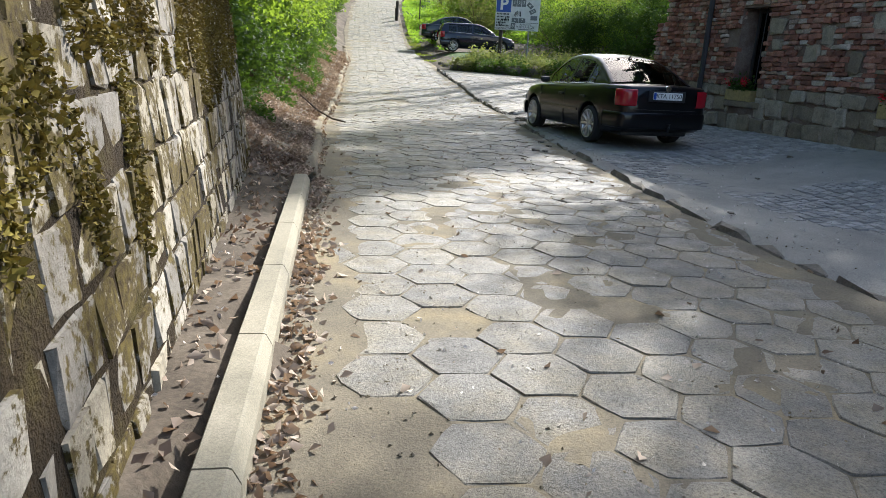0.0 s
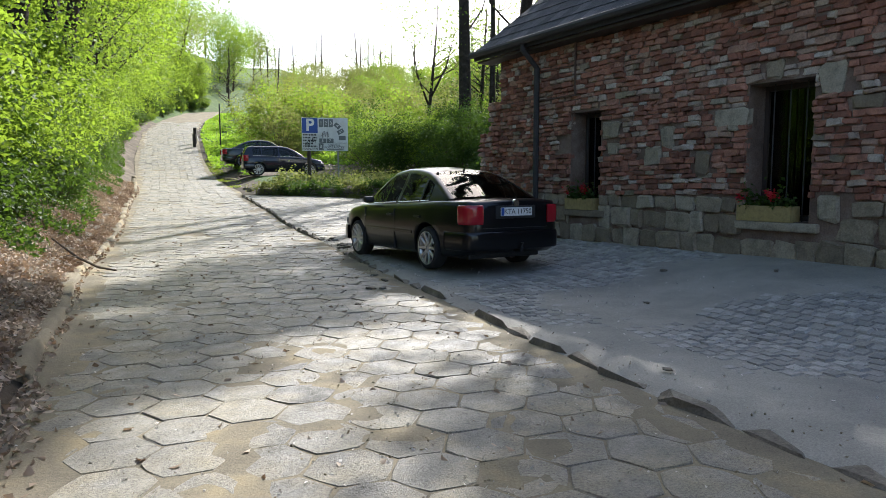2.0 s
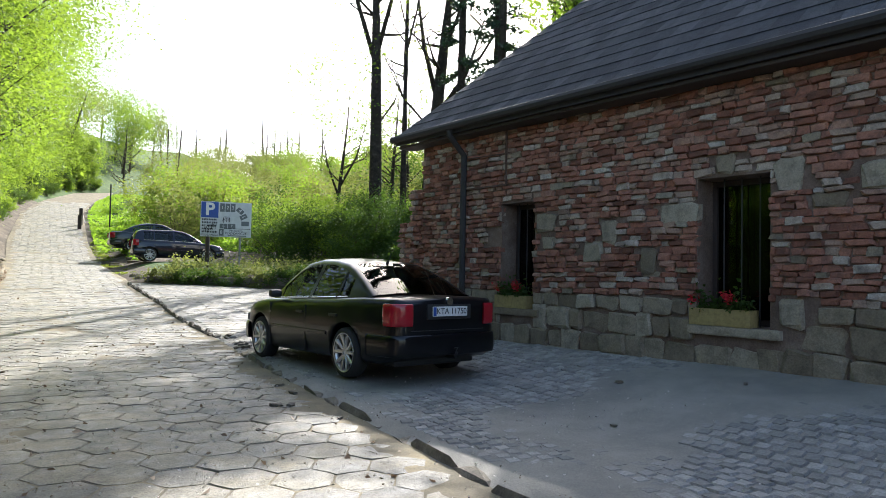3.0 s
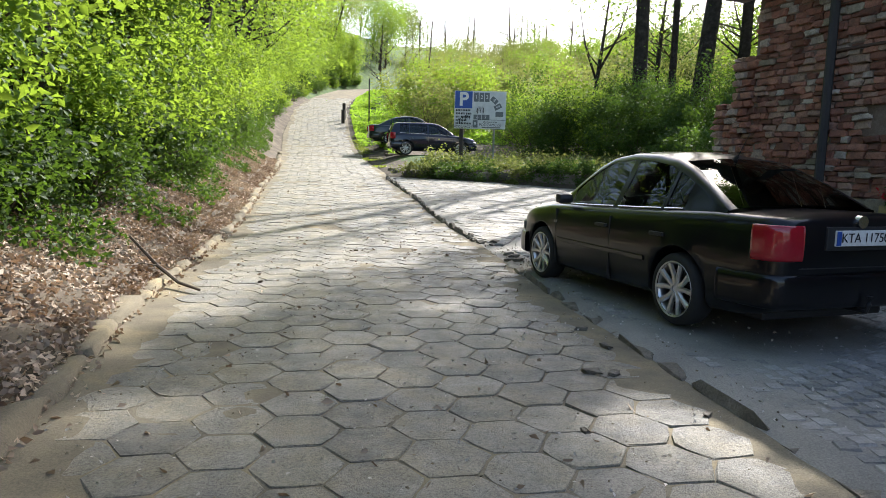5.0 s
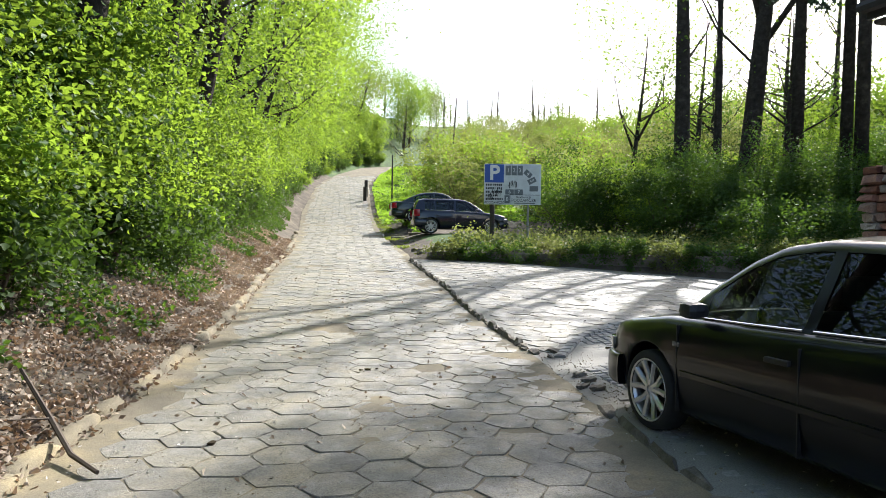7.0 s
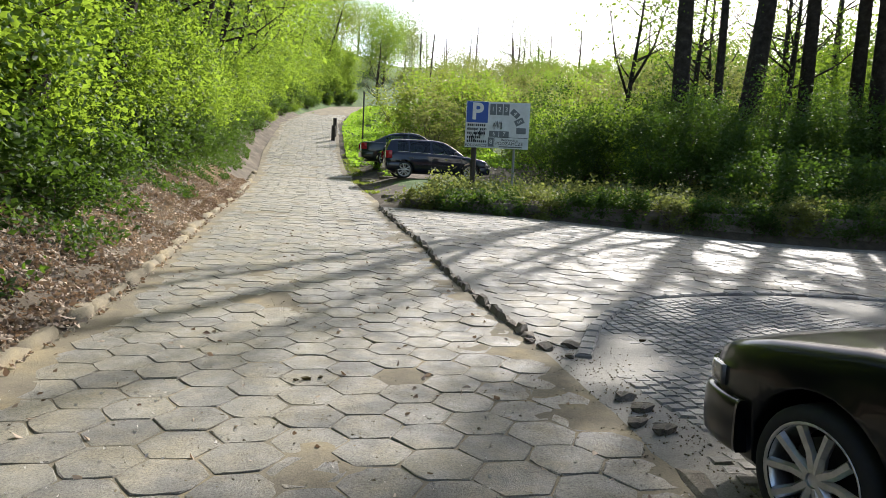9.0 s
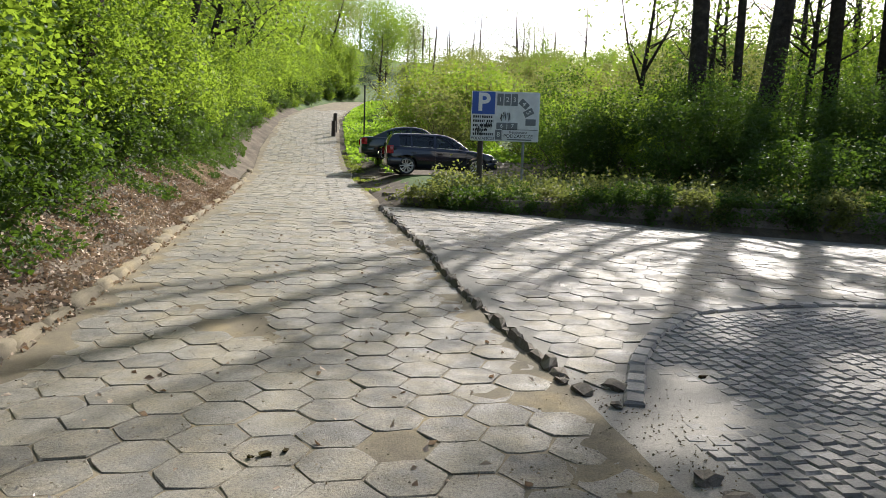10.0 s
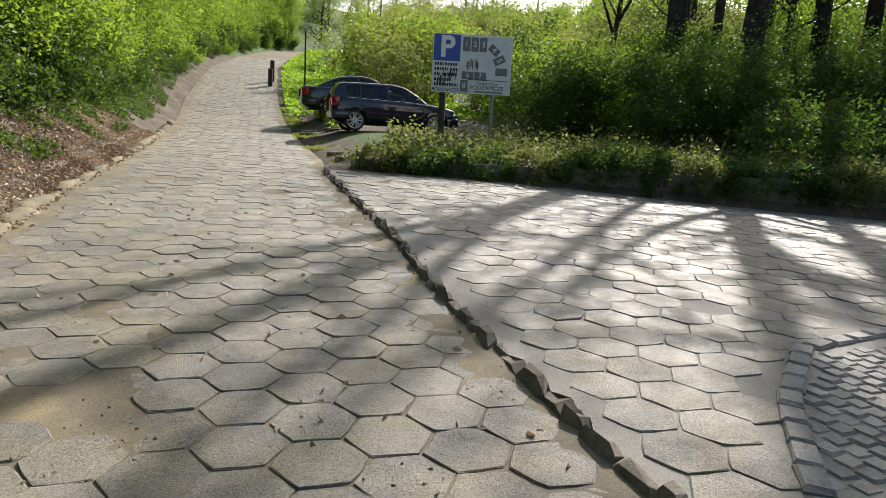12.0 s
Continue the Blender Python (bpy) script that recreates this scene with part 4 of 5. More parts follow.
    for nm, half_path in (("rear_bumper", rear_path), ("front_bumper", front_path)):
        wrap(nm, half_path + [(x, -y) for x, y in half_path[-2::-1]], 0.33 if nm[0] == "r" else 0.27, 0.58 if nm[0] == "r" else 0.52, 0.022, paint)
    block("underbody", (x0 + 0.25, -hy * 0.7, 0.19), (x1 - 0.3, hy * 0.7, 0.3), M_TRIMBLACK, bevel=0.03)
    if detail:
        plate = block("number_plate", (x0 - 0.035, -0.26, 0.79), (x0 - 0.018, 0.26, 0.905), M_PLATE, bevel=0.004, label="white number plate with black characters")
        block("band", (x0 - 0.038, 0.215, 0.795), (x0 - 0.0345, 0.258, 0.9), M_BLUE, plate, 0, "blue band")
        words("lettering", "KTA 11750", (x0 - 0.0385, -0.015, 0.8475), 0.098, M_INK, plate, Matrix.Rotation(radians(-90), 4, "Z") @ Matrix.Rotation(radians(90), 4, "X"))
        block("plate_recess", (x0 - 0.018, -0.33, 0.755), (x0 + 0.03, 0.33, 0.93), M_TRIMBLACK, bevel=0.01)
        v, f = [], []
        tube(v, f, [(x0 - 0.022, 0, 0.965), (x0 + 0.02, 0, 0.965)], [0.048, 0.05], 20)
        raw("badge", v, f, M_CHROME, top, "round bright badge")
        block("boot_seam", (x0 - 0.005, -hy * 0.64, 0.622), (x0 + 0.05, hy * 0.64, 0.63), M_TRIMBLACK, bevel=0)
        v, f = [], []
        tube(v, f, [(x0 + 0.1, -0.05, 0.3), (x0 - 0.07, -0.05, 0.3), (x0 - 0.09, -0.05, 0.36), (x0 - 0.09, -0.05, 0.42)], [0.018, 0.018, 0.018, 0.025], 8)
        raw("tow_bar", v, f, M_TRIMBLACK, top)
        v, f = [], []
        tube(v, f, [(-0.92, 0, 1.43), (-0.95, 0, 1.46)], [0.022, 0.012], 8)
        tube(v, f, [(-0.95, 0, 1.46), (-1.08, 0, 1.66)], [0.005, 0.002], 5)
        raw("aerial", v, f, M_TRIMBLACK, top)
        for s in (1, -1):
            a, b = sorted((s * (hy * 0.975), s * (hy * 0.975 + 0.022)))
            block("side_repeater", (0.86, a, 0.7), (0.93, b, 0.74), M_CLEARLAMP, bevel=0.008)
    return top


def words(name, text, at, size, material, parent, turn, depth=0.001, width=None):
    c = bpy.data.curves.new(name, "FONT")
    c.body, c.size, c.extrude, c.align_x, c.align_y = text, size, depth, "CENTER", "CENTER"
    c.materials.append(material)
    ob = new(name, c)
    ob.parent = parent
    ob.matrix_local = Matrix.Translation(at) @ turn
    return ob


SEDAN = dict(axles=(1.2565, -1.2565), r=0.312, ends=(-2.26, 2.12), half=0.868,
             plan=[(-2.26, 0.74), (-2.23, 0.83), (-2.17, 0.89), (-1.9, 0.955), (-1.2, 1.0), (0.9, 1.0), (1.5, 0.975), (1.8, 0.93), (2.0, 0.83), (2.08, 0.72), (2.12, 0.6)],
             belt=[(-2.26, 0.95), (-2.2, 0.99), (-1.6, 1.0), (-0.5, 0.955), (0.7, 0.915), (1.1, 0.9), (1.6, 0.83), (1.9, 0.76), (2.05, 0.68), (2.12, 0.6)],
             deck=[(-2.26, 0.98), (-2.2, 1.03), (-1.7, 1.035), (-0.5, 0.97), (0.7, 0.95), (0.95, 0.955), (1.5, 0.89), (1.9, 0.8), (2.06, 0.71), (2.12, 0.6)],
             floor=[(-2.26, 0.36), (-2.1, 0.27), (-1.8, 0.22), (1.7, 0.2), (2.0, 0.24), (2.12, 0.34)],
             roof=[(-1.74, 1.02), (-1.4, 1.2), (-1.1, 1.335), (-0.85, 1.415), (-0.5, 1.462), (-0.1, 1.472), (0.2, 1.435), (0.42, 1.345), (0.72, 1.15), (1.04, 0.91)],
             windows=[(-1.24, -1.0), (-0.96, -0.28), (-0.2, 0.72)], screen=0.24, rear=-0.92, rear_end=-1.74, mirror=0.72, handles=(-0.08, -1.0), seams=(0.88, -0.24), lamp=(0.68, 0.94))
HATCH = dict(SEDAN, ends=(-1.93, 2.08), half=0.868, lamp=(0.72, 1.0),
             plan=[(-1.93, 0.86), (-1.88, 0.93), (-1.6, 0.975), (-1.2, 1.0), (0.9, 1.0), (1.5, 0.975), (1.8, 0.93), (2.0, 0.8), (2.08, 0.6)],
             belt=[(-1.93, 0.94), (-1.6, 0.97), (-0.5, 0.945), (0.7, 0.915), (1.1, 0.9), (1.6, 0.83), (1.9, 0.76), (2.08, 0.6)],
             deck=[(-1.93, 0.98), (-1.6, 0.99), (-0.5, 0.97), (0.7, 0.95), (0.95, 0.955), (1.5, 0.89), (1.9, 0.8), (2.08, 0.6)],
             floor=[(-1.93, 0.34), (-1.75, 0.25), (1.7, 0.2), (2.08, 0.34)],
             roof=[(-1.93, 0.95), (-1.86, 1.16), (-1.76, 1.37), (-1.55, 1.43), (-0.45, 1.45), (-0.1, 1.448), (0.2, 1.41), (0.4, 1.335), (0.7, 1.15), (1.02, 0.91)],
             windows=[(-1.5, -1.1), (-1.05, -0.28), (-0.2, 0.72)], rear=-1.72, rear_end=-1.91)


main_car = car(Matrix.Translation((2.251, 11.77, 0.058)) @ Matrix.Rotation(radians(109.7), 4, "Z") @ Matrix.Scale(1 / SIZE, 4) @ Matrix.Rotation(radians(0.6), 4, "Y"), "black four-door saloon with twin-spoke alloy wheels parked by the kerb", SEDAN, M_PAINT)
a = radians(13)
car(Matrix.Translation((-0.82, 32.2, 1.345)) @ Matrix.Rotation(a, 4, "Z") @ Matrix.Scale(1 / SIZE, 4), "dark blue hatchback parked on the bare ground beside the lane", HATCH, mat("dark_blue_paint", plain((0.008, 0.011, 0.022), 0.3, 0, 3, 0.2, 1.0)), False)
car(Matrix.Translation((-1.8, 35.7, 1.77)) @ Matrix.Rotation(a, 4, "Z") @ Matrix.Scale(1 / SIZE, 4), "dark green saloon parked behind the hatchback", SEDAN, mat("dark_green_paint", plain((0.012, 0.02, 0.016), 0.3, 0, 3, 0.2, 1.0)), False)

# ---- parking sign ----
SIGN_W, SIGN_H = 1.74, 1.25
sign = empty("parking_sign", Matrix.Translation((0.12, 29.0, 2.275)), "white parking sign board with blue panel on two posts", "sign")
bm = bmesh.new()
box(bm, (0, 0, 0), (SIGN_W, 0.03, SIGN_H), 0.004)
panel = part("panel", bm, M_SIGN, sign, "weathered white board")


def on_sign(name, u0, v0, u1, v1, material, proud=0.006, turn=0.0, label=""):
    bm = bmesh.new()
    w, h = (u1 - u0) * SIGN_W, (v1 - v0) * SIGN_H
    box(bm, (-w / 2, -proud, -h / 2), (w / 2, 0, h / 2))
    c = ((u0 + u1) / 2 * SIGN_W, 0, (1 - (v0 + v1) / 2) * SIGN_H)
    bmesh.ops.transform(bm, matrix=Matrix.Translation(c) @ Matrix.Rotation(radians(turn), 4, "Y"), verts=bm.verts)
    return part(name, bm, material, panel, label)


UPRIGHT = Matrix.Rotation(radians(90), 4, "X")


def sign_words(text, u, v, size, material, turn=0.0, proud=0.008):
    return words("lettering", text, (u * SIGN_W, -proud, (1 - v) * SIGN_H), size, material, panel, Matrix.Rotation(radians(turn), 4, "Y") @ UPRIGHT)


on_sign("blue_panel", 0.01, 0.01, 0.345, 0.46, M_BLUE, label="blue panel")
pw = sign_words("P", 0.178, 0.235, 0.62, M_PLATE)
pw.data.offset = 0.018
for n_, u, v, tn in (("1", 0.42, 0.16, 0), ("2", 0.525, 0.16, 0), ("3", 0.63, 0.16, 0), ("4", 0.77, 0.24, -50), ("5", 0.84, 0.41, 62), ("6", 0.45, 0.69, 0), ("7", 0.61, 0.69, 0), ("8", 0.408, 0.87, 0)):
    hgt = 0.12 if n_ in "123" else 0.065 if n_ in "67" else 0.1
    on_sign("number_field", u - (0.075 if n_ in "67" else 0.046), v - hgt, u + (0.075 if n_ in "67" else 0.046), v + hgt, M_SIGNGREY, 0.006, 0 if n_ not in "45" else tn, "grey field")
    sign_words(n_, u, v, 0.17 if n_ not in "67" else 0.14, M_PLATE, 0 if n_ not in "45" else tn + (0 if n_ == "5" else 90))
on_sign("grey_field", 0.8, 0.54, 0.95, 0.67, M_SIGNGREY, label="grey field")
on_sign("rule", 0.46, 0.755, 0.985, 0.765, M_INK)
on_sign("rule", 0.46, 0.76, 0.465, 0.985, M_INK)
sign_words("Restauracja", 0.7, 0.815, 0.1, M_INK)
sign_words("PODZAMCZE", 0.7, 0.895, 0.125, M_INK)
on_sign("text_bar", 0.54, 0.95, 0.9, 0.975, M_SIGNGREY)
sign_words("PODZAMCZE", 0.18, 0.955, 0.1, M_INK)
for k, (v, spans) in enumerate(((0.515, ((0.03, 0.14), (0.16, 0.31))), (0.6, ((0.03, 0.2), (0.23, 0.33))), (0.69, ((0.03, 0.1), (0.13, 0.32))), (0.78, ((0.03, 0.24),)), (0.865, ((0.03, 0.33),)))):
    for s0, s1 in spans:
        q = s0
        while q < s1:
            on_sign("text_bar", q, v - 0.024, min(q + 0.022, s1), v + 0.024, M_INK)
            q += 0.032
for cx, cy, sw in ((0.5, 0.5, 0.1), (0.22, 0.7, 0.1), (0.12, 0.8, 0.07)):
    v_, f_ = [], []
    rr = random.Random(int(cx * 100))
    pts = [((cx + sw * (i / 13 - 0.5) * 1.4 + rr.uniform(-0.02, 0.02)) * SIGN_W, -0.007, (1 - cy + (0.09 if i % 2 else -0.09) * rr.uniform(0.4, 1.1)) * SIGN_H) for i in range(14)]
    tube(v_, f_, pts, [0.011] * 14, 5)
    raw("graffiti", v_, f_, M_INK, panel, "black scrawl")
for x, r_, mt, lb in ((0.26, 0.075, M_DARKWOOD, "thick dark timber post"), (1.36, 0.035, M_GREYPOST, "thin grey steel post")):
    v_, f_ = [], []
    tube(v_, f_, [(x, 0.03 + r_, -1.6), (x, 0.03 + r_, 0.35 if r_ > 0.05 else 1.1)], [r_, r_ * 0.95], 10)
    raw("post", v_, f_, mt, sign, lb)

# ---- planters on the sills ----
for i, (a, b, lo, hi) in enumerate(OPENINGS):
    w = (b - a) * (0.95 if i == 0 else 0.86)
    box_m = HOUSE_M @ Matrix.Translation((a - 0.06, 0.0, lo - 0.003))
    planter = empty("window_box", box_m, "yellowed timber window box with red flowers on the sill", "planter", "window boxes")
    for nm, lo_, hi_ in (("board", (0, -0.06, 0), (w, -0.04, 0.17)), ("board", (0, 0.09, 0), (w, 0.11, 0.17)), ("end_board", (0, -0.039, 0), (0.02, 0.089, 0.17)), ("end_board", (w - 0.02, -0.039, 0), (w, 0.089, 0.17)), ("soil", (0.021, -0.038, 0.01), (w - 0.021, 0.088, 0.14))):
        bm = bmesh.new()
        box(bm, lo_, hi_, 0.004)
        part(nm, bm, M_EARTH if nm == "soil" else M_TIMBER, planter)
    rng = np.random.default_rng(40 + i)
    n = 420
    p = np.stack([rng.uniform(0.02, w - 0.02, n), rng.uniform(-0.07, 0.1, n), 0.14 + rng.gamma(2, 0.04, n)], 1)
    leaves("foliage", p, 0.05, M_LEAF_DARK, planter, 41 + i)
    heads = np.array([(w * 0.06, -0.05, 0.27), (w * 0.6, -0.02, 0.3), (w * 0.7, -0.04, 0.27)])
    p = heads[rng.integers(0, 3, 110)] + rng.normal(size=(110, 3)) * 0.028
    leaves("flower_head", p, 0.035, M_PETAL, planter, 43 + i, label="red flower heads")

# ---- roadside odds and ends ----
fallen = empty("fallen_branch", Matrix.Translation((0, 0, 0)), "dead brown branch lying down the bank onto the lane", "branch")
v_, f_ = [], []
tube(v_, f_, [on_land(-1.84, 11.42, 0.04), on_land(-2.1, 11.61, 0.06), on_land(-2.45, 11.96, 0.07), on_land(-2.85, 12.26, 0.16)], [0.012, 0.015, 0.017, 0.012], 6)
raw("stick", v_, f_, M_TWIG, fallen)
v_, f_ = [], []
tube(v_, f_, [on_land(-2.45, 11.96, 0.07), on_land(-2.5, 11.66, 0.1)], [0.008, 0.004], 5)
raw("twig", v_, f_, M_TWIG, fallen)
for i, (x, y, z) in enumerate(((-6.35, 44.5, 0.75), (-6.55, 46.0, 0.95))):
    bm = bmesh.new()
    box(bm, (-0.09, -0.09, -0.2), (0.09, 0.09, z), 0.03)
    b = part("bollard", bm, M_DARKWOOD)
    b.location = on_land(x, y)
    tagged(b, "short dark weathered timber bollard beside the lane", "bollard", "bollards")
sp = empty("sign_pole", Matrix.Translation(on_land(-5.15, 46.5)), "thin dark pole beside the lane", "pole")
v_, f_ = [], []
tube(v_, f_, [(0, 0, -0.2), (0, 0, 2.6)], [0.04, 0.04], 8)
raw("shaft", v_, f_, M_GUTTER, sp)
for i, (x, y) in enumerate(((-7.2, 62), (-6.6, 63))):
    up = empty("utility_pole", Matrix.Translation(on_land(x + 4, y)), "leaning grey utility pole above the scrub", "pole", "utility poles")
    v_, f_ = [], []
    tube(v_, f_, [(0, 0, -0.3), (0.35 if i else 0.0, 0, 5.6)], [0.07, 0.045], 8)
    raw("shaft", v_, f_, M_BARK, up)
for i, (x, y, w, d) in enumerate(((-3.0, 32.6, 0.5, 0.3), (-2.4, 32.9, 0.5, 0.3), (-3.1, 33.3, 0.45, 0.3), (-2.5, 33.6, 0.5, 0.3), (-1.75, 27.2, 0.3, 0.2), (-1.5, 26.2, 0.35, 0.18))):
    ob = new("paving_slab", stone_mesh(60 + i, 0.06, "paving_slab", M_BROKEN))
    ob.matrix_world = Matrix.Translation(on_land(x, y, 0.02)) @ Matrix.Rotation(0.2 * i, 4, "Z") @ Matrix.Diagonal((w, d, 0.1, 1))
    tagged(ob, "loose broken concrete slab on bare ground", "slab", "loose slabs")
# clods and dark debris on the lane
for i, (x, y, s) in enumerate(((1.18, 9.53, 0.1), (1.3, 9.50, 0.08), (1.38, 10.10, 0.09), (1.3, 10.57, 0.08), (1.62, 8.91, 0.06), (0.98, 8.66, 0.05), (4.2, 8.96, 0.07), (5.0, 8.26, 0.06), (3.5, 7.96, 0.05), (2.6, 5.96, 0.05), (-0.94, 14.37, 0.05), (-0.86, 14.42, 0.04), (-1.0, 14.33, 0.035), (1.57, 15.84, 0.05), (-1.5, 12.06, 0.06))):
    ob = new("clod", stone_mesh(80 + i, 0.5, "clod", M_BROKEN if i < 10 else M_MOSS))
    ob.matrix_world = Matrix.Translation(on_land(x, y, 0.014)) @ Matrix.Rotation(i, 4, "Z") @ Matrix.Diagonal((s * 0.9, s * 0.5, s * 0.28, 1))
    tagged(ob, "small dark clod of dirt on the lane", "clod", "clods on the lane")
# leaf litter
rng = np.random.default_rng(77)
pts = []
for _ in range(46000):
    y = rng.uniform(6.0, 30)
    d = abs(rng.normal(0, 0.95)) + rng.uniform(-0.1, 0.1)
    x = left(y) - d
    pts.append((x, y, height(x, y) + rng.uniform(0.0, 0.035)))
for _ in range(1500):
    y = rng.uniform(0.5, 6.5)
    x = left(y) + abs(rng.normal(0, 0.07)) - 0.0 + (0.12 * rng.random() if rng.random() < 0.3 else 0)
    pts.append((x, y, height(x, y) + rng.uniform(0.0, 0.03)))
for _ in range(450):
    y = rng.uniform(0.5, 6.2)
    x = left(y) - 0.14 - rng.random() * 0.45
    pts.append((x, y, height(x, y) + rng.uniform(0.0, 0.02)))
for _ in range(500):
    y = rng.uniform(0, 22)
    x = rng.uniform(left(y), right(y))
    pts.append((x, y, height(x, y) + rng.uniform(0.0, 0.015)))
litter = leaves("leaf_litter", pts, 0.05, M_LITTER, None, 78)
tagged(litter, "dry brown fallen leaves strewn over the bank and lane edge", "leaf litter", kind="stuff")

# ivy and seedlings on the bank
pts = []
for _ in range(60000):
    y = rng.uniform(6.9, 44)
    d = rng.uniform(0.45, 3.2)
    x = left(y) - d
    if noise.noise((x * 1.1, y * 1.1, 12)) + 0.6 * ease((d - 0.45) / 1.1) < 0.16:
        continue
    pts.append((x, y, height(x, y) + 0.02 + abs(rng.normal(0, 0.09))))
ivy = leaves("ivy", pts, 0.065, M_LEAF_DARK, None, 79)
tagged(ivy, "dark green ivy and seedlings covering the bank", "ivy", kind="stuff")
# meadow grass beside the lane and on the verge
pts = []
for _ in range(34000):
    y = rng.uniform(33, 62)
    x = right(y) + rng.uniform(0.25 if y > 37 else 1.0, 7.5)
    if y < 38 and x > right(y) + 1.6 or noise.noise((x * 0.8, y * 0.8, 17)) < -0.35:
        continue
    pts.append((x, y, height(x, y) + rng.uniform(0, 0.14)))
meadow = leaves("meadow_grass", pts, 0.13, M_GRASS, None, 81)
tagged(meadow, "bright green meadow grass beside the lane", "grass", kind="stuff")
pts = []
for _ in range(15000):
    y, x = rng.uniform(25.7, 30.6), rng.uniform(-0.8, 14)
    tuft = noise.noise((x * 1.3, y * 1.3, 18))
    if tuft > -0.3:
        pts.append((x, y, height(x, y) + abs(rng.normal(0, 0.14 + 0.22 * max(0, tuft)))))
weeds = leaves("weeds", pts, 0.085, M_LEAF_OLIVE, None, 82)
tagged(weeds, "olive green weeds and nettles behind the border wall", "weeds", kind="stuff")
pts = []
for _ in range(3600):
    y = rng.uniform(28.5, 40)
    x = right(y) + rng.normal(0.25, 0.16)
    if noise.noise((x * 0.9, y * 0.9, 19)) > -0.1:
        pts.append((x, y, height(x, y) + rng.uniform(0, 0.05)))
verge = leaves("verge_grass", pts, 0.05, M_WILLOW, None, 83)
tagged(verge, "short sparse grass on the lane verge", "grass", kind="stuff")


def pebbles(name, pts, low, high, material, seed, label, category):
    """One mesh of small uneven stones, eight faces each."""
    g = np.random.default_rng(seed)
    c = np.asarray(pts)
    n = len(c)
    base = np.array([(1, 0, 0), (0, 1, 0), (-1, 0, 0), (0, -1, 0), (0, 0, 0.7), (0, 0, -0.7)], dtype=float)
    s = g.uniform(low, high, (n, 1, 1)) * g.uniform(0.6, 1.3, (n, 1, 3))
    v = c[:, None, :] + base[None] * s + g.normal(size=(n, 6, 3)) * s * 0.2
    tri = np.array([(0, 1, 4), (1, 2, 4), (2, 3, 4), (3, 0, 4), (1, 0, 5), (2, 1, 5), (3, 2, 5), (0, 3, 5)])
    f = (np.arange(n)[:, None, None] * 6 + tri[None]).reshape(-1, 3)
    ob = raw(name, [tuple(p) for p in v.reshape(-1, 3)], [tuple(map(int, q)) for q in f], material)
    return tagged(ob, label, category, kind="stuff")


pts = []
for _ in range(9000):
    y = rng.uniform(0, 17) if rng.random() < 0.8 else rng.uniform(17, 25)
    x = rng.uniform(left(y) + 0.02, right(y) + 0.3)
    if noise.noise((x * 1.5, y * 1.5, 20)) + rng.uniform(-0.3, 0.3) > 0.05:
        pts.append((x, y, height(x, y) + 0.005))
for _ in range(800):
    y = rng.uniform(12.8, 15.6)
    x = right(y) + rng.normal(0.15, 0.2)
    pts.append((x, y, height(x, y) + 0.006))
pebbles("gravel", pts, 0.003, 0.009, M_SAND, 90, "loose grey gravel and grit on the lane", "gravel")
pts = []
for _ in range(5000):
    y = rng.uniform(0, 14)
    x = rng.uniform(left(y) - 0.4, right(y) + 2.5)
    if noise.noise((x * 0.9, y * 0.9, 30)) + rng.uniform(-0.4, 0.4) > 0.0:
        pts.append((x, y, height(x, y) + rng.uniform(0.006, 0.014)))
petals = leaves("fallen_petals", pts, 0.019, mat("pale_petal", leafy((0.4, 0.37, 0.32), (0.52, 0.48, 0.43), (0.65, 0.6, 0.55), (0.6, 0.55, 0.5), 0.2, 0.7)), None, 91)
tagged(petals, "tiny pale petals scattered over the lane", "petals", kind="stuff")


# ---- kerbs ----
edging = empty("kerb_concrete", Matrix.Identity(4), "pale concrete kerb in short lengths beside the wall", "kerb", kind="structure")
ys_k = [-2.24 + 0.82 * i for i in range(11)]
for i, (y0, y1) in enumerate(zip(ys_k, ys_k[1:])):
    y1 = min(y1, 6.04)
    if y1 - y0 < 0.1:
        break
    p0, p1 = Vector((left(y0), y0, 0)), Vector((left(y1), y1, 0))
    d = (p1 - p0)
    n = Vector((-d.y, d.x, 0)).normalized()
    bm = bmesh.new()
    prof = [(0.0, -0.2), (-0.004, 0.1), (0.018, 0.145), (0.03, 0.15), (0.115, 0.15), (0.12, 0.142), (0.12, -0.2)]
    ends = []
    for s in (0.004, d.length - 0.004):
        drop = 0.09 if (y1 > 5.96 and s > 0.1) else 0.0
        ends.append([bm.verts.new(p0 + d.normalized() * s + n * a + Vector((0, 0, z - (drop if z > 0 else 0)))) for a, z in prof])
    for k in range(len(prof) - 1):
        bm.faces.new((ends[0][k], ends[1][k], ends[1][k + 1], ends[0][k + 1]))
    bm.faces.new(ends[0])
    bm.faces.new(list(reversed(ends[1])))
    part("kerb_length", bm, M_KERB, edging)

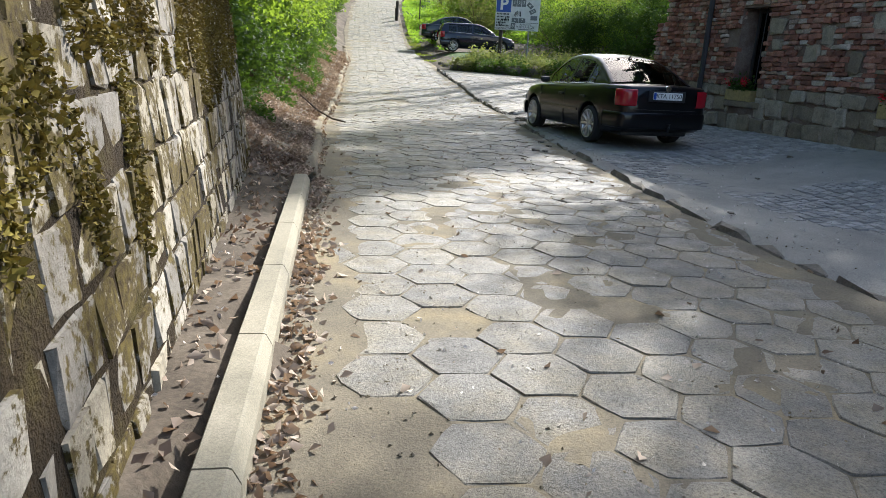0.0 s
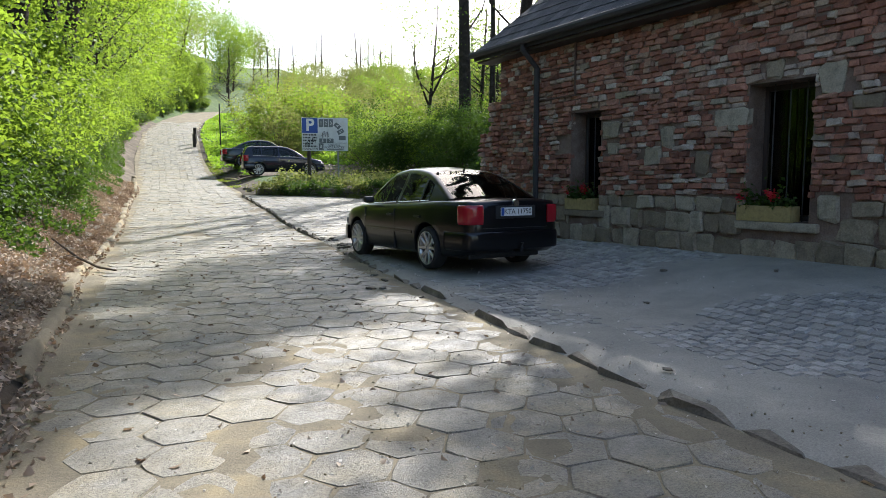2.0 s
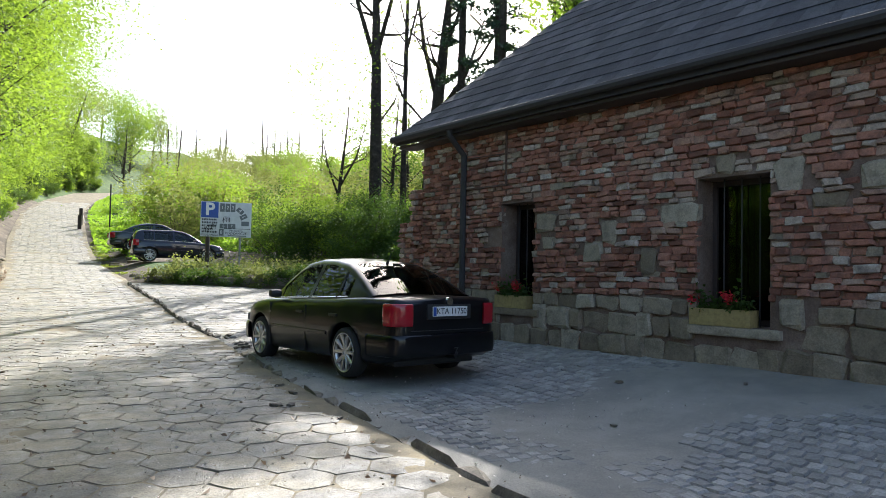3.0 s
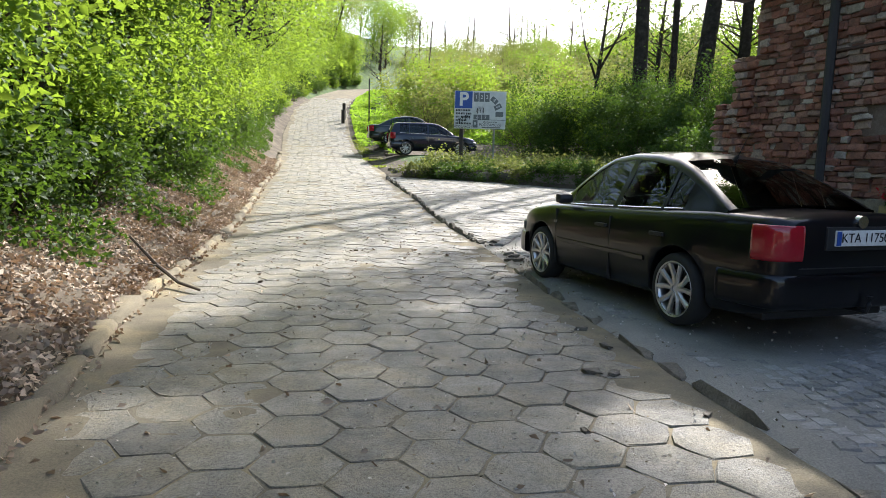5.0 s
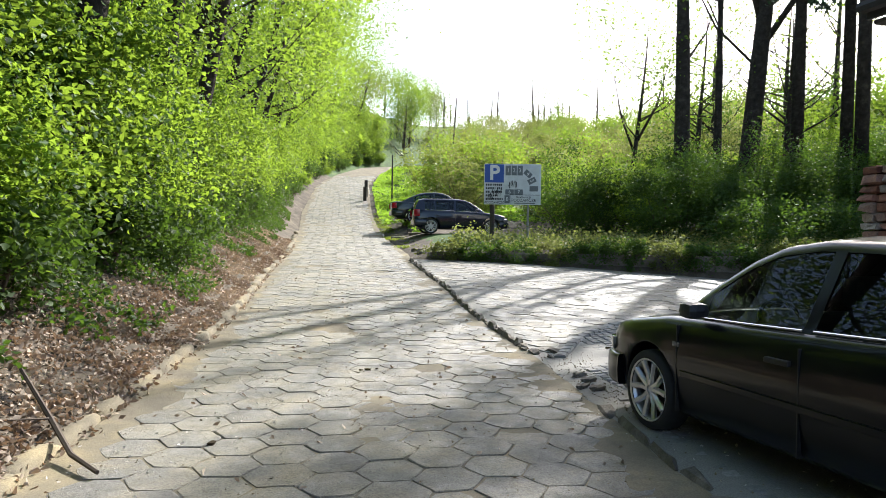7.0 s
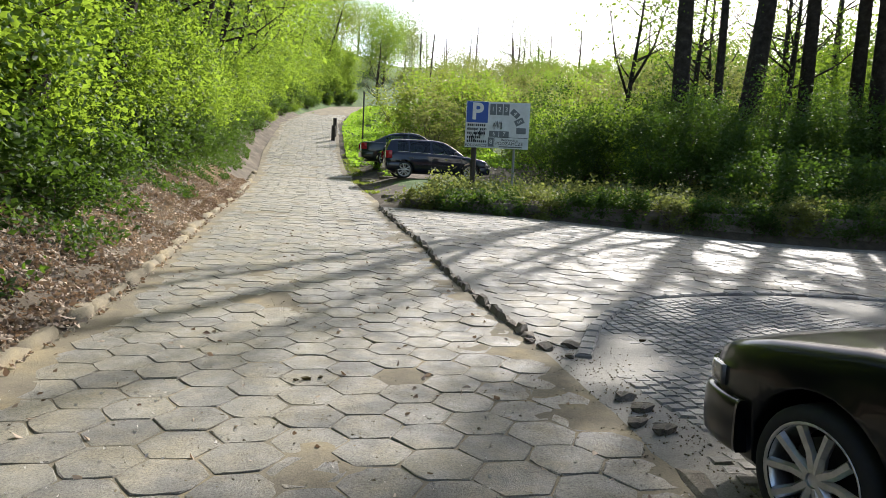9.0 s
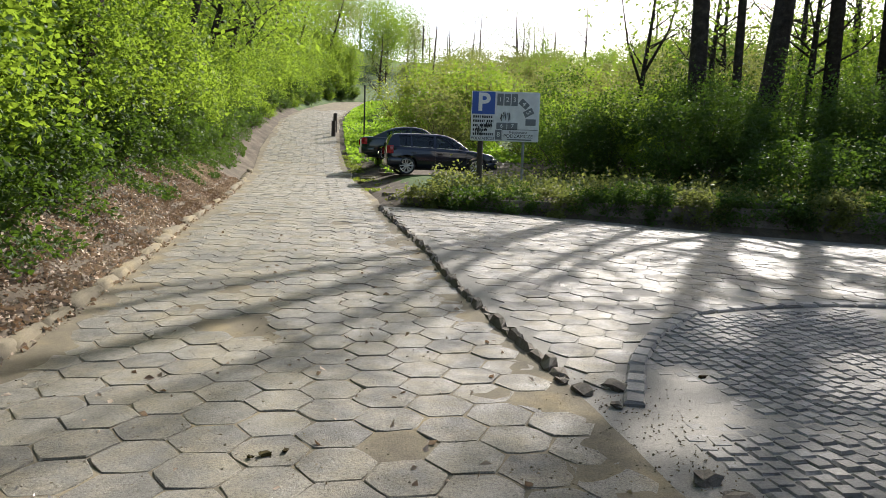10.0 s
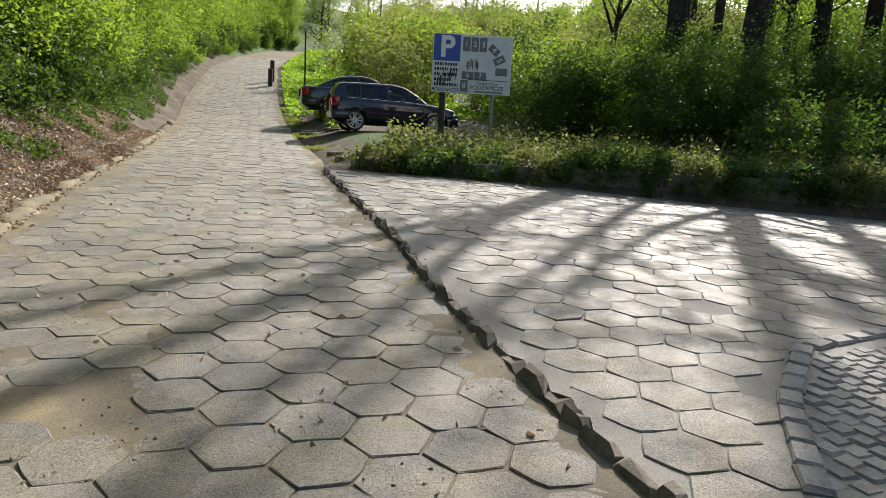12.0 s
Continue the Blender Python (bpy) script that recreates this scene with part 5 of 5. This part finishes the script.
edge_right = empty("kerb_broken", Matrix.Identity(4), "worn broken kerb stones along the forecourt", "kerb", kind="structure")
rk = random.Random(21)
kerb_meshes = [stone_mesh(200 + i, 0.3, "kerb_stone", M_BROKEN, 0.2) for i in range(6)]
y = 2.4
while y < 24.9:
    fine = y > 15.2
    ln = rk.uniform(0.12, 0.3) if fine else rk.uniform(0.3, 0.6)
    if 13.2 < y < 15.4:
        y += 0.3
        continue
    y1 = y + ln
    x0_, x1_ = right(y), right(y1)
    ang = math.atan2(-(x1_ - x0_), ln)
    w = rk.uniform(0.08, 0.12) if fine else rk.uniform(0.09, 0.12)
    z = height((x0_ + x1_) / 2 - 0.03, (y + y1) / 2)
    top = rk.uniform(0.03, 0.07) if fine else rk.uniform(0.022, 0.036)
    ob = new("kerb_stone", kerb_meshes[rk.randrange(6)])
    ob.parent = edge_right
    ob.matrix_world = Matrix.Translation(((x0_ + x1_) / 2 + (0 if fine else 0.02), (y + y1) / 2, z + top - 0.1)) @ Matrix.Rotation(ang + rk.uniform(-0.1, 0.1), 4, "Z") @ Matrix.Rotation(rk.uniform(-0.12, 0.12), 4, "Y") @ Matrix.Diagonal((w, ln * 1.05, 0.2, 1))
    y = y1
lump_meshes = [stone_mesh(210 + i, 0.42, "kerb_stone", M_BROKEN, 0.24) for i in range(4)]
for x, y, s in ((0.7, 15.46, 0.2), (0.92, 15.56, 0.2), (0.6, 15.62, 0.14), (1.02, 14.25, 0.16), (1.08, 14.05, 0.17), (1.0, 13.85, 0.15), (1.1, 13.7, 0.16), (0.85, 15.2, 0.1)):
    ob = new("kerb_stone", lump_meshes[rk.randrange(4)])
    ob.parent = edge_right
    ob.matrix_world = Matrix.Translation(on_land(x, y, 0.012)) @ Matrix.Rotation(rk.uniform(0, 3), 4, "Z") @ Matrix.Diagonal((s * 0.75, s * 0.55, s * 0.3, 1))

buried = empty("kerb_buried", Matrix.Identity(4), "old kerb half buried in sand at the foot of the bank", "kerb", kind="structure")
buried_meshes = [stone_mesh(230 + i, 0.2, "kerb_stone", M_SAND, 0.16) for i in range(5)]
for me in buried_meshes:
    me.shade_smooth()
y = 6.66
while y < 34:
    ln = rk.uniform(0.35, 0.9)
    xm, ym = (left(y) + left(y + ln)) / 2 - 0.07, y + ln / 2
    ang = math.atan2(-(left(y + ln) - left(y)), ln)
    ob = new("kerb_stone", buried_meshes[rk.randrange(5)])
    ob.parent = buried
    ob.matrix_world = Matrix.Translation((xm, ym, height(left(ym) + 0.05, ym) + rk.uniform(-0.06, -0.015))) @ Matrix.Rotation(ang + rk.uniform(-0.05, 0.05), 4, "Z") @ Matrix.Rotation(rk.uniform(-0.15, 0.05), 4, "Y") @ Matrix.Diagonal((0.2, ln * 1.1, 0.22, 1))
    y += ln + (rk.uniform(0.1, 0.5) if rk.random() < 0.25 else 0)


# ---- laying of pieces ----
def world_of(ob):
    return (world_of(ob.parent) @ ob.matrix_parent_inverse if ob.parent else Matrix.Identity(4)) @ ob.matrix_basis


def lay(parent, name, places, meshes, single, joined, near):
    """The nearest places become objects on shared meshes, the others one joined mesh."""
    near_ones = [p for p in places if near(p[0].translation)][:300]
    chosen = {id(p) for p in near_ones}
    back = world_of(parent).inverted()
    for m, k in near_ones:
        ob = new(name, meshes[k])
        ob.parent = parent
        ob.matrix_basis = back @ m
    verts, faces, base = [], [], 0
    data = []
    for me in meshes:
        co = np.empty(len(me.vertices) * 3)
        me.vertices.foreach_get("co", co)
        data.append((np.c_[co.reshape(-1, 3), np.ones(len(me.vertices))], [tuple(p.vertices) for p in me.polygons]))
    for p in places:
        if id(p) in chosen:
            continue
        co, fs = data[p[1]]
        v = co @ np.array(back @ p[0]).T
        verts += [tuple(r) for r in v[:, :3]]
        faces += [tuple(i + base for i in q) for q in fs]
        base += len(co)
    if verts:
        raw(name + "_rest", verts, faces, joined, parent, kind="stuff")


def slope_pose(x, y, dz, turn, tilt, rnd):
    e = 0.12
    nx, ny = (height(x - e, y) - height(x + e, y)) / (2 * e), (height(x, y - e) - height(x, y + e)) / (2 * e)
    nx, ny = max(-0.25, min(0.25, nx)), max(-0.25, min(0.25, ny))
    q = Vector((0, 0, 1)).rotation_difference(Vector((nx + rnd.uniform(-tilt, tilt), ny + rnd.uniform(-tilt, tilt), 1)).normalized())
    return Matrix.Translation((x, y, height(x, y) + dz)) @ q.to_matrix().to_4x4() @ Matrix.Rotation(turn, 4, "Z")


def hex_mesh(seed, R=0.197):
    """A worn hexagonal paver: chipped edges, slightly hollow or domed top."""
    rnd = random.Random(seed)
    out = []
    for k in range(6):
        a, b = math.pi * k / 3, math.pi * (k + 1) / 3
        c = 0.5 + rnd.uniform(-0.2, 0.2)
        chip = rnd.uniform(0.94, 1.0)
        out += [(math.cos(a) * chip, math.sin(a) * chip), (math.cos(a) * (1 - c) + math.cos(b) * c, math.sin(a) * (1 - c) + math.sin(b) * c)]
    v = []
    for rr, z in ((R - 0.006, 0.0), (R, -0.006), (R + 0.001, -0.06)):
        for x, y in out:
            q = rr + rnd.uniform(-0.006, 0.003)
            v.append((x * q, y * q, z + (rnd.uniform(-0.003, 0.002) if z > -0.05 else 0)))
    f = [tuple(range(12))]
    for b in (0, 12):
        f += [(b + k, b + 12 + k, b + 12 + (k + 1) % 12, b + (k + 1) % 12) for k in range(12)]
    me = bpy.data.meshes.new("paver")
    me.from_pydata(v, [], f)
    me.materials.append(M_HEX)
    return me


APRON = [(0.9, 15.0), (1.02, 15.44), (1.2, 16.1), (1.54, 16.88), (2.11, 17.72), (2.93, 18.12), (3.75, 18.36), (4.4, 18.42), (6.5, 18.3), (9, 17.6)]
rh = random.Random(31)
hexes = [hex_mesh(400 + i) for i in range(8)]
R, YAW = 0.199, radians(12)
ca, sa = math.cos(YAW), math.sin(YAW)
lane, court = [], []
for i in range(-50, 60):
    for j in range(-20, 190):
        u, v = i * 1.5 * R, (j + 0.5 * (i % 2)) * math.sqrt(3) * R
        x, y = u * ca - v * sa, u * sa + v * ca
        if not -3 < y < 62:
            continue
        gone = noise.noise((x * 1.3, y * 1.3, 9)) + 0.25 * rh.uniform(-1, 1)
        worn = 0.009 if gone > 0.6 else 0.0
        if left(y) + 0.14 < x < right(y) - 0.1:
            lane.append((slope_pose(x, y, 0.006 - worn + rh.uniform(-0.003, 0.003), YAW + rh.uniform(-0.03, 0.03) + rh.randrange(6) * math.pi / 3, 0.009, rh), rh.randrange(8)))
        elif right(y) + 0.2 < x < 13 and y < HEDGE_Y - 0.25 and y > 15.2 and (x < 0.9 or y > table(x, APRON) + 0.24) and worn == 0:
            court.append((slope_pose(x, y, 0.008 + rh.uniform(-0.003, 0.003), YAW + rh.uniform(-0.03, 0.03) + rh.randrange(6) * math.pi / 3, 0.014, rh), rh.randrange(8)))
lane.sort(key=lambda p: p[0].translation.y)
lay(road, "paver", lane, hexes, M_HEX, M_HEX_JOINED, lambda c: 12.5 < c.y < 22.5)
lay(yard, "paver", court, hexes, M_HEX, M_HEX_JOINED, lambda c: c.y < 22 and c.x < 6)


def sett_mesh(seed, w=0.05):
    rnd = random.Random(seed)
    v = []
    for rr, z in ((w * 0.78, 0.0), (w, -0.014), (w, -0.07)):
        v += [(sx * rr + rnd.uniform(-0.005, 0.005), sy * rr + rnd.uniform(-0.005, 0.005), z + (rnd.uniform(-0.004, 0.004) if z > -0.05 else 0)) for sx, sy in ((-1, -1), (1, -1), (1, 1), (-1, 1))]
    f = [(0, 1, 2, 3)]
    for b in (0, 4):
        f += [(b + k, b + 4 + k, b + 4 + (k + 1) % 4, b + (k + 1) % 4) for k in range(4)]
    me = bpy.data.meshes.new("sett")
    me.from_pydata(v, [], f)
    me.materials.append(M_SETT)
    return me


setts = [sett_mesh(450 + i) for i in range(8)]
cob = []
for i in range(-20, 110):
    for j in range(-30, 190):
        u, v = i * 0.108, (j + 0.5 * (i % 2)) * 0.112
        x, y = 1.0 + u * ca - v * sa + 1.2, u * sa + v * ca
        bend = 0.1 * math.sin(u * 2.0)
        y += bend
        if not (2.5 < y < 18.5 and x > right(y) + (0.16 if y < 13.4 else 0.32)):
            continue
        if (x - 4.586) * 0.942 + (y - 11.51) * 0.336 > -0.1 and y < 14:
            continue
        if x > 7 or (x > 0.9 and y > table(x, APRON) - 0.16) or (x < 0.95 and y > 14.4):
            continue
        clear = noise.noise((x * 0.55, y * 0.55, 2)) + 0.5 * ease((y - 12.8) / 1.2) + 0.35 * math.exp(-((x - right(y) - 2.0) / 0.5) ** 2)
        dz = -0.014 + 0.024 * ease((clear + 0.15) / 0.5) + rh.uniform(-0.006, 0.006)
        cob.append((slope_pose(x, y, dz, YAW + 0.2 * math.cos(u * 2.0) + rh.uniform(-0.1, 0.1), 0.03, rh), rh.randrange(8)))
arc = []
prev = None
for k in range(400):
    x = 0.93 + k * 0.014
    y = table(x, APRON)
    if prev is None or (Vector((x, y)) - prev).length > 0.21:
        if prev is not None:
            ang = math.atan2(y - prev.y, x - prev.x)
            arc.append((slope_pose(x, y, 0.03, ang, 0.04, rh) @ Matrix.Diagonal((2.0, 1.25, 1.2, 1)), rh.randrange(8)))
        prev = Vector((x, y))
cob.sort(key=lambda p: -p[0].translation.y)
apron = empty("cobbled_apron", Matrix.Identity(4), "worn granite setts laid in a curved apron", "cobbles", kind="structure")
lay(apron, "sett", arc + cob, setts, M_SETT, M_SETT_JOINED, lambda c: c.y > 13.2 and c.x < 4.0)

# ---- stones of the retaining wall ----
rw = random.Random(51)
stone_kinds = [stone_mesh(500 + i, 0.11, "stone", M_STONE, 0.06) for i in range(12)]
stones = []
z = 0.0
while z < 3.3:
    h = rw.uniform(0.15, 0.25)
    u = 1.0 + rw.uniform(0, 0.2)
    while u < 10.85:
        ln = rw.uniform(0.09, 0.23)
        hh = h * rw.uniform(0.9, 1.03)
        stones.append((WALL_M @ Matrix.Translation((u + ln / 2, -0.07 + rw.uniform(-0.006, 0.008), z + h / 2)) @ Matrix.Rotation(rw.uniform(-0.07, 0.07), 4, "Y") @ Matrix.Rotation(rw.uniform(-0.012, 0.012), 4, "Z") @ Matrix.Diagonal((ln * 0.99, 0.17, hh * 1.0, 1)), rw.randrange(12)))
        u += ln
    z += h
stones.sort(key=lambda p: p[0].translation.z)
lay(retaining_wall, "stone", stones, stone_kinds, M_STONE, mat("mossy_sandstone_joined", masonry(SAND_STONE, True, (0.17, 0.15, 0.11), 38, ((0.03, 0.018, 0.008), (0.11, 0.085, 0.02)))), lambda c: 1.0 < c.y < 6.3 and c.z < 2.2)

# moss cushions over the upper wall
rng = np.random.default_rng(53)
pts = []
while len(pts) < 85000:
    u, z = rng.uniform(1.0, 10.84), rng.uniform(0.25, 3.2)
    patch = noise.noise((u * 0.5, z * 0.9, 40)) + 0.8 * noise.noise((u * 4, z * 2.6, 41)) + 0.62 * ease((z - 0.2) / 1.0) + 0.16 * ease((u - 7) / 3)
    if patch > 0.56:
        pts.append(tuple(WALL_M @ Vector((u, 0.012 + abs(rng.normal(0, 0.012)), z))))
moss_cover = leaves("moss", pts, 0.023, mat("moss_tuft", leafy((0.025, 0.014, 0.006), (0.06, 0.042, 0.01), (0.2, 0.16, 0.025), (0.14, 0.1, 0.02), 0.15, 0.9)), None, 54)
tagged(moss_cover, "dark brown and olive moss cushions on the retaining wall", "moss", kind="stuff")

# ---- masonry of the house front ----
rb_ = random.Random(61)
brick_kinds = [stone_mesh(550 + i, 0.2, "brick", M_BRICK, 0.13) for i in range(10)]
rubble_kinds = [stone_mesh(570 + i, 0.22, "stone", M_RUBBLE) for i in range(10)]
bricks, rubble = [], []
BIG = [(2.5, 1.72, 0.34, 0.24), (2.62, 1.5, 0.2, 0.16), (5.58, 2.0, 0.26, 0.32), (5.62, 0.72, 0.22, 0.28), (6.3, 1.95, 0.4, 0.26), (4.35, 1.75, 0.42, 0.2), (3.55, 1.55, 0.22, 0.28), (3.3, 1.35, 0.28, 0.22), (4.1, 1.2, 0.2, 0.3), (1.55, 1.55, 0.3, 0.26), (5.9, 1.82, 0.3, 0.14), (4.98, 2.22, 0.2, 0.2), (7.1, 1.5, 0.3, 0.22), (7.8, 2.1, 0.4, 0.2)]


def free(u0, u1, z0, z1):
    for a, b, lo, hi in OPENINGS:
        if u1 > a - 0.01 and u0 < b + 0.01 and z1 > lo - 0.02 and z0 < hi + 0.01:
            return False
    return True


def clear_of_big(u0, u1, z0, z1):
    return all(u1 < a or u0 > a + w or z1 < b or z0 > b + h for a, b, w, h in BIG)


for a, b, w, h in BIG:
    if free(a, a + w, b, b + h):
        rubble.append((HOUSE_M @ Matrix.Translation((a + w / 2, 0.02, b + h / 2)) @ Matrix.Diagonal((w * 0.97, 0.1, h * 0.97, 1)), rb_.randrange(10)))
z = 0.05
while z < EAVE - 0.12:
    low = z < 0.85
    h = rb_.uniform(0.16, 0.27) if low else rb_.uniform(0.05, 0.082)
    u = rb_.uniform(0, 0.1)
    while u < 12.9:
        ln = rb_.uniform(0.18, 0.42) if low else rb_.uniform(0.09, 0.24)
        cuts = [(u, u + ln)]
        for a, b, lo, hi in OPENINGS:
            if z + h > lo - 0.01 and z < hi + 0.01:
                if u < a < u + ln:
                    cuts = [(u, a)]
                elif u < b < u + ln:
                    cuts = [(b, u + ln)]
                elif a <= u and u + ln <= b:
                    cuts = []
        for c0, c1 in cuts:
            if c1 - c0 < 0.03 or not clear_of_big(c0 + 0.03, c1 - 0.03, z + 0.02, z + h - 0.02):
                continue
            wave = 0.02 * math.sin(c0 * 1.3 + z * 2) * (0 if low else 1)
            m = HOUSE_M @ Matrix.Translation(((c0 + c1) / 2, 0.022 + rb_.uniform(-0.024, 0.022), z + h / 2 + wave)) @ Matrix.Rotation(rb_.uniform(-0.08, 0.08), 4, "Y") @ Matrix.Diagonal(((c1 - c0) * 0.97, 0.11, h * rb_.uniform(0.75, 1.1), 1))
            (rubble if low or rb_.random() < 0.03 else bricks).append((m, rb_.randrange(10)))
        u += ln
    z += h * 1.02
lay(front_wall, "brick", bricks, brick_kinds, M_BRICK, M_BRICK_JOINED, lambda c: 7.4 < c.y < 10.2 and c.z < 1.9)
lay(front_wall, "stone", rubble, rubble_kinds, M_RUBBLE, M_RUBBLE_JOINED, lambda c: 6.0 < c.y < 12.5)
# rough courses on the end of the house and the stepped buttress
ends_ = []
for (u0, u1, v0, z1) in ((-0.04, 0.06, 0.1, 3.2), ):
    z = 0.15
    while z < z1:
        h = rb_.uniform(0.06, 0.1)
        v = v0
        while v < 3.0:
            ln = rb_.uniform(0.14, 0.32)
            ends_.append((HOUSE_M @ Matrix.Translation((0.01 + rb_.uniform(-0.02, 0.02), v + ln / 2, z + h / 2)) @ Matrix.Diagonal((0.1, ln * 0.96, h * 0.9, 1)), rb_.randrange(10)))
            v += ln
        z += h
for u0, z1 in ((-0.6, 1.95), (-0.3, 2.45)):
    z = 0.1
    while z < z1:
        h = rb_.uniform(0.055, 0.1)
        u = u0
        while u < u0 + 0.28:
            ln = rb_.uniform(0.1, 0.22)
            ends_.append((HOUSE_M @ Matrix.Translation((u + ln / 2, 0.1 + rb_.uniform(-0.03, 0.03), z + h / 2)) @ Matrix.Diagonal((ln * 0.96, 0.3, h * 0.92, 1)), rb_.randrange(10)))
            u += ln
        z += h
lay(low_wall, "brick", ends_, brick_kinds, M_BRICK, M_BRICK_JOINED, lambda c: False)


# ---- bring the whole place to true size ----
for ob in list(scene.objects):
    if ob.parent is None and ob.type in {"MESH", "EMPTY", "CURVE", "FONT"}:
        ob.matrix_basis = Matrix.Scale(SIZE, 4) @ ob.matrix_basis
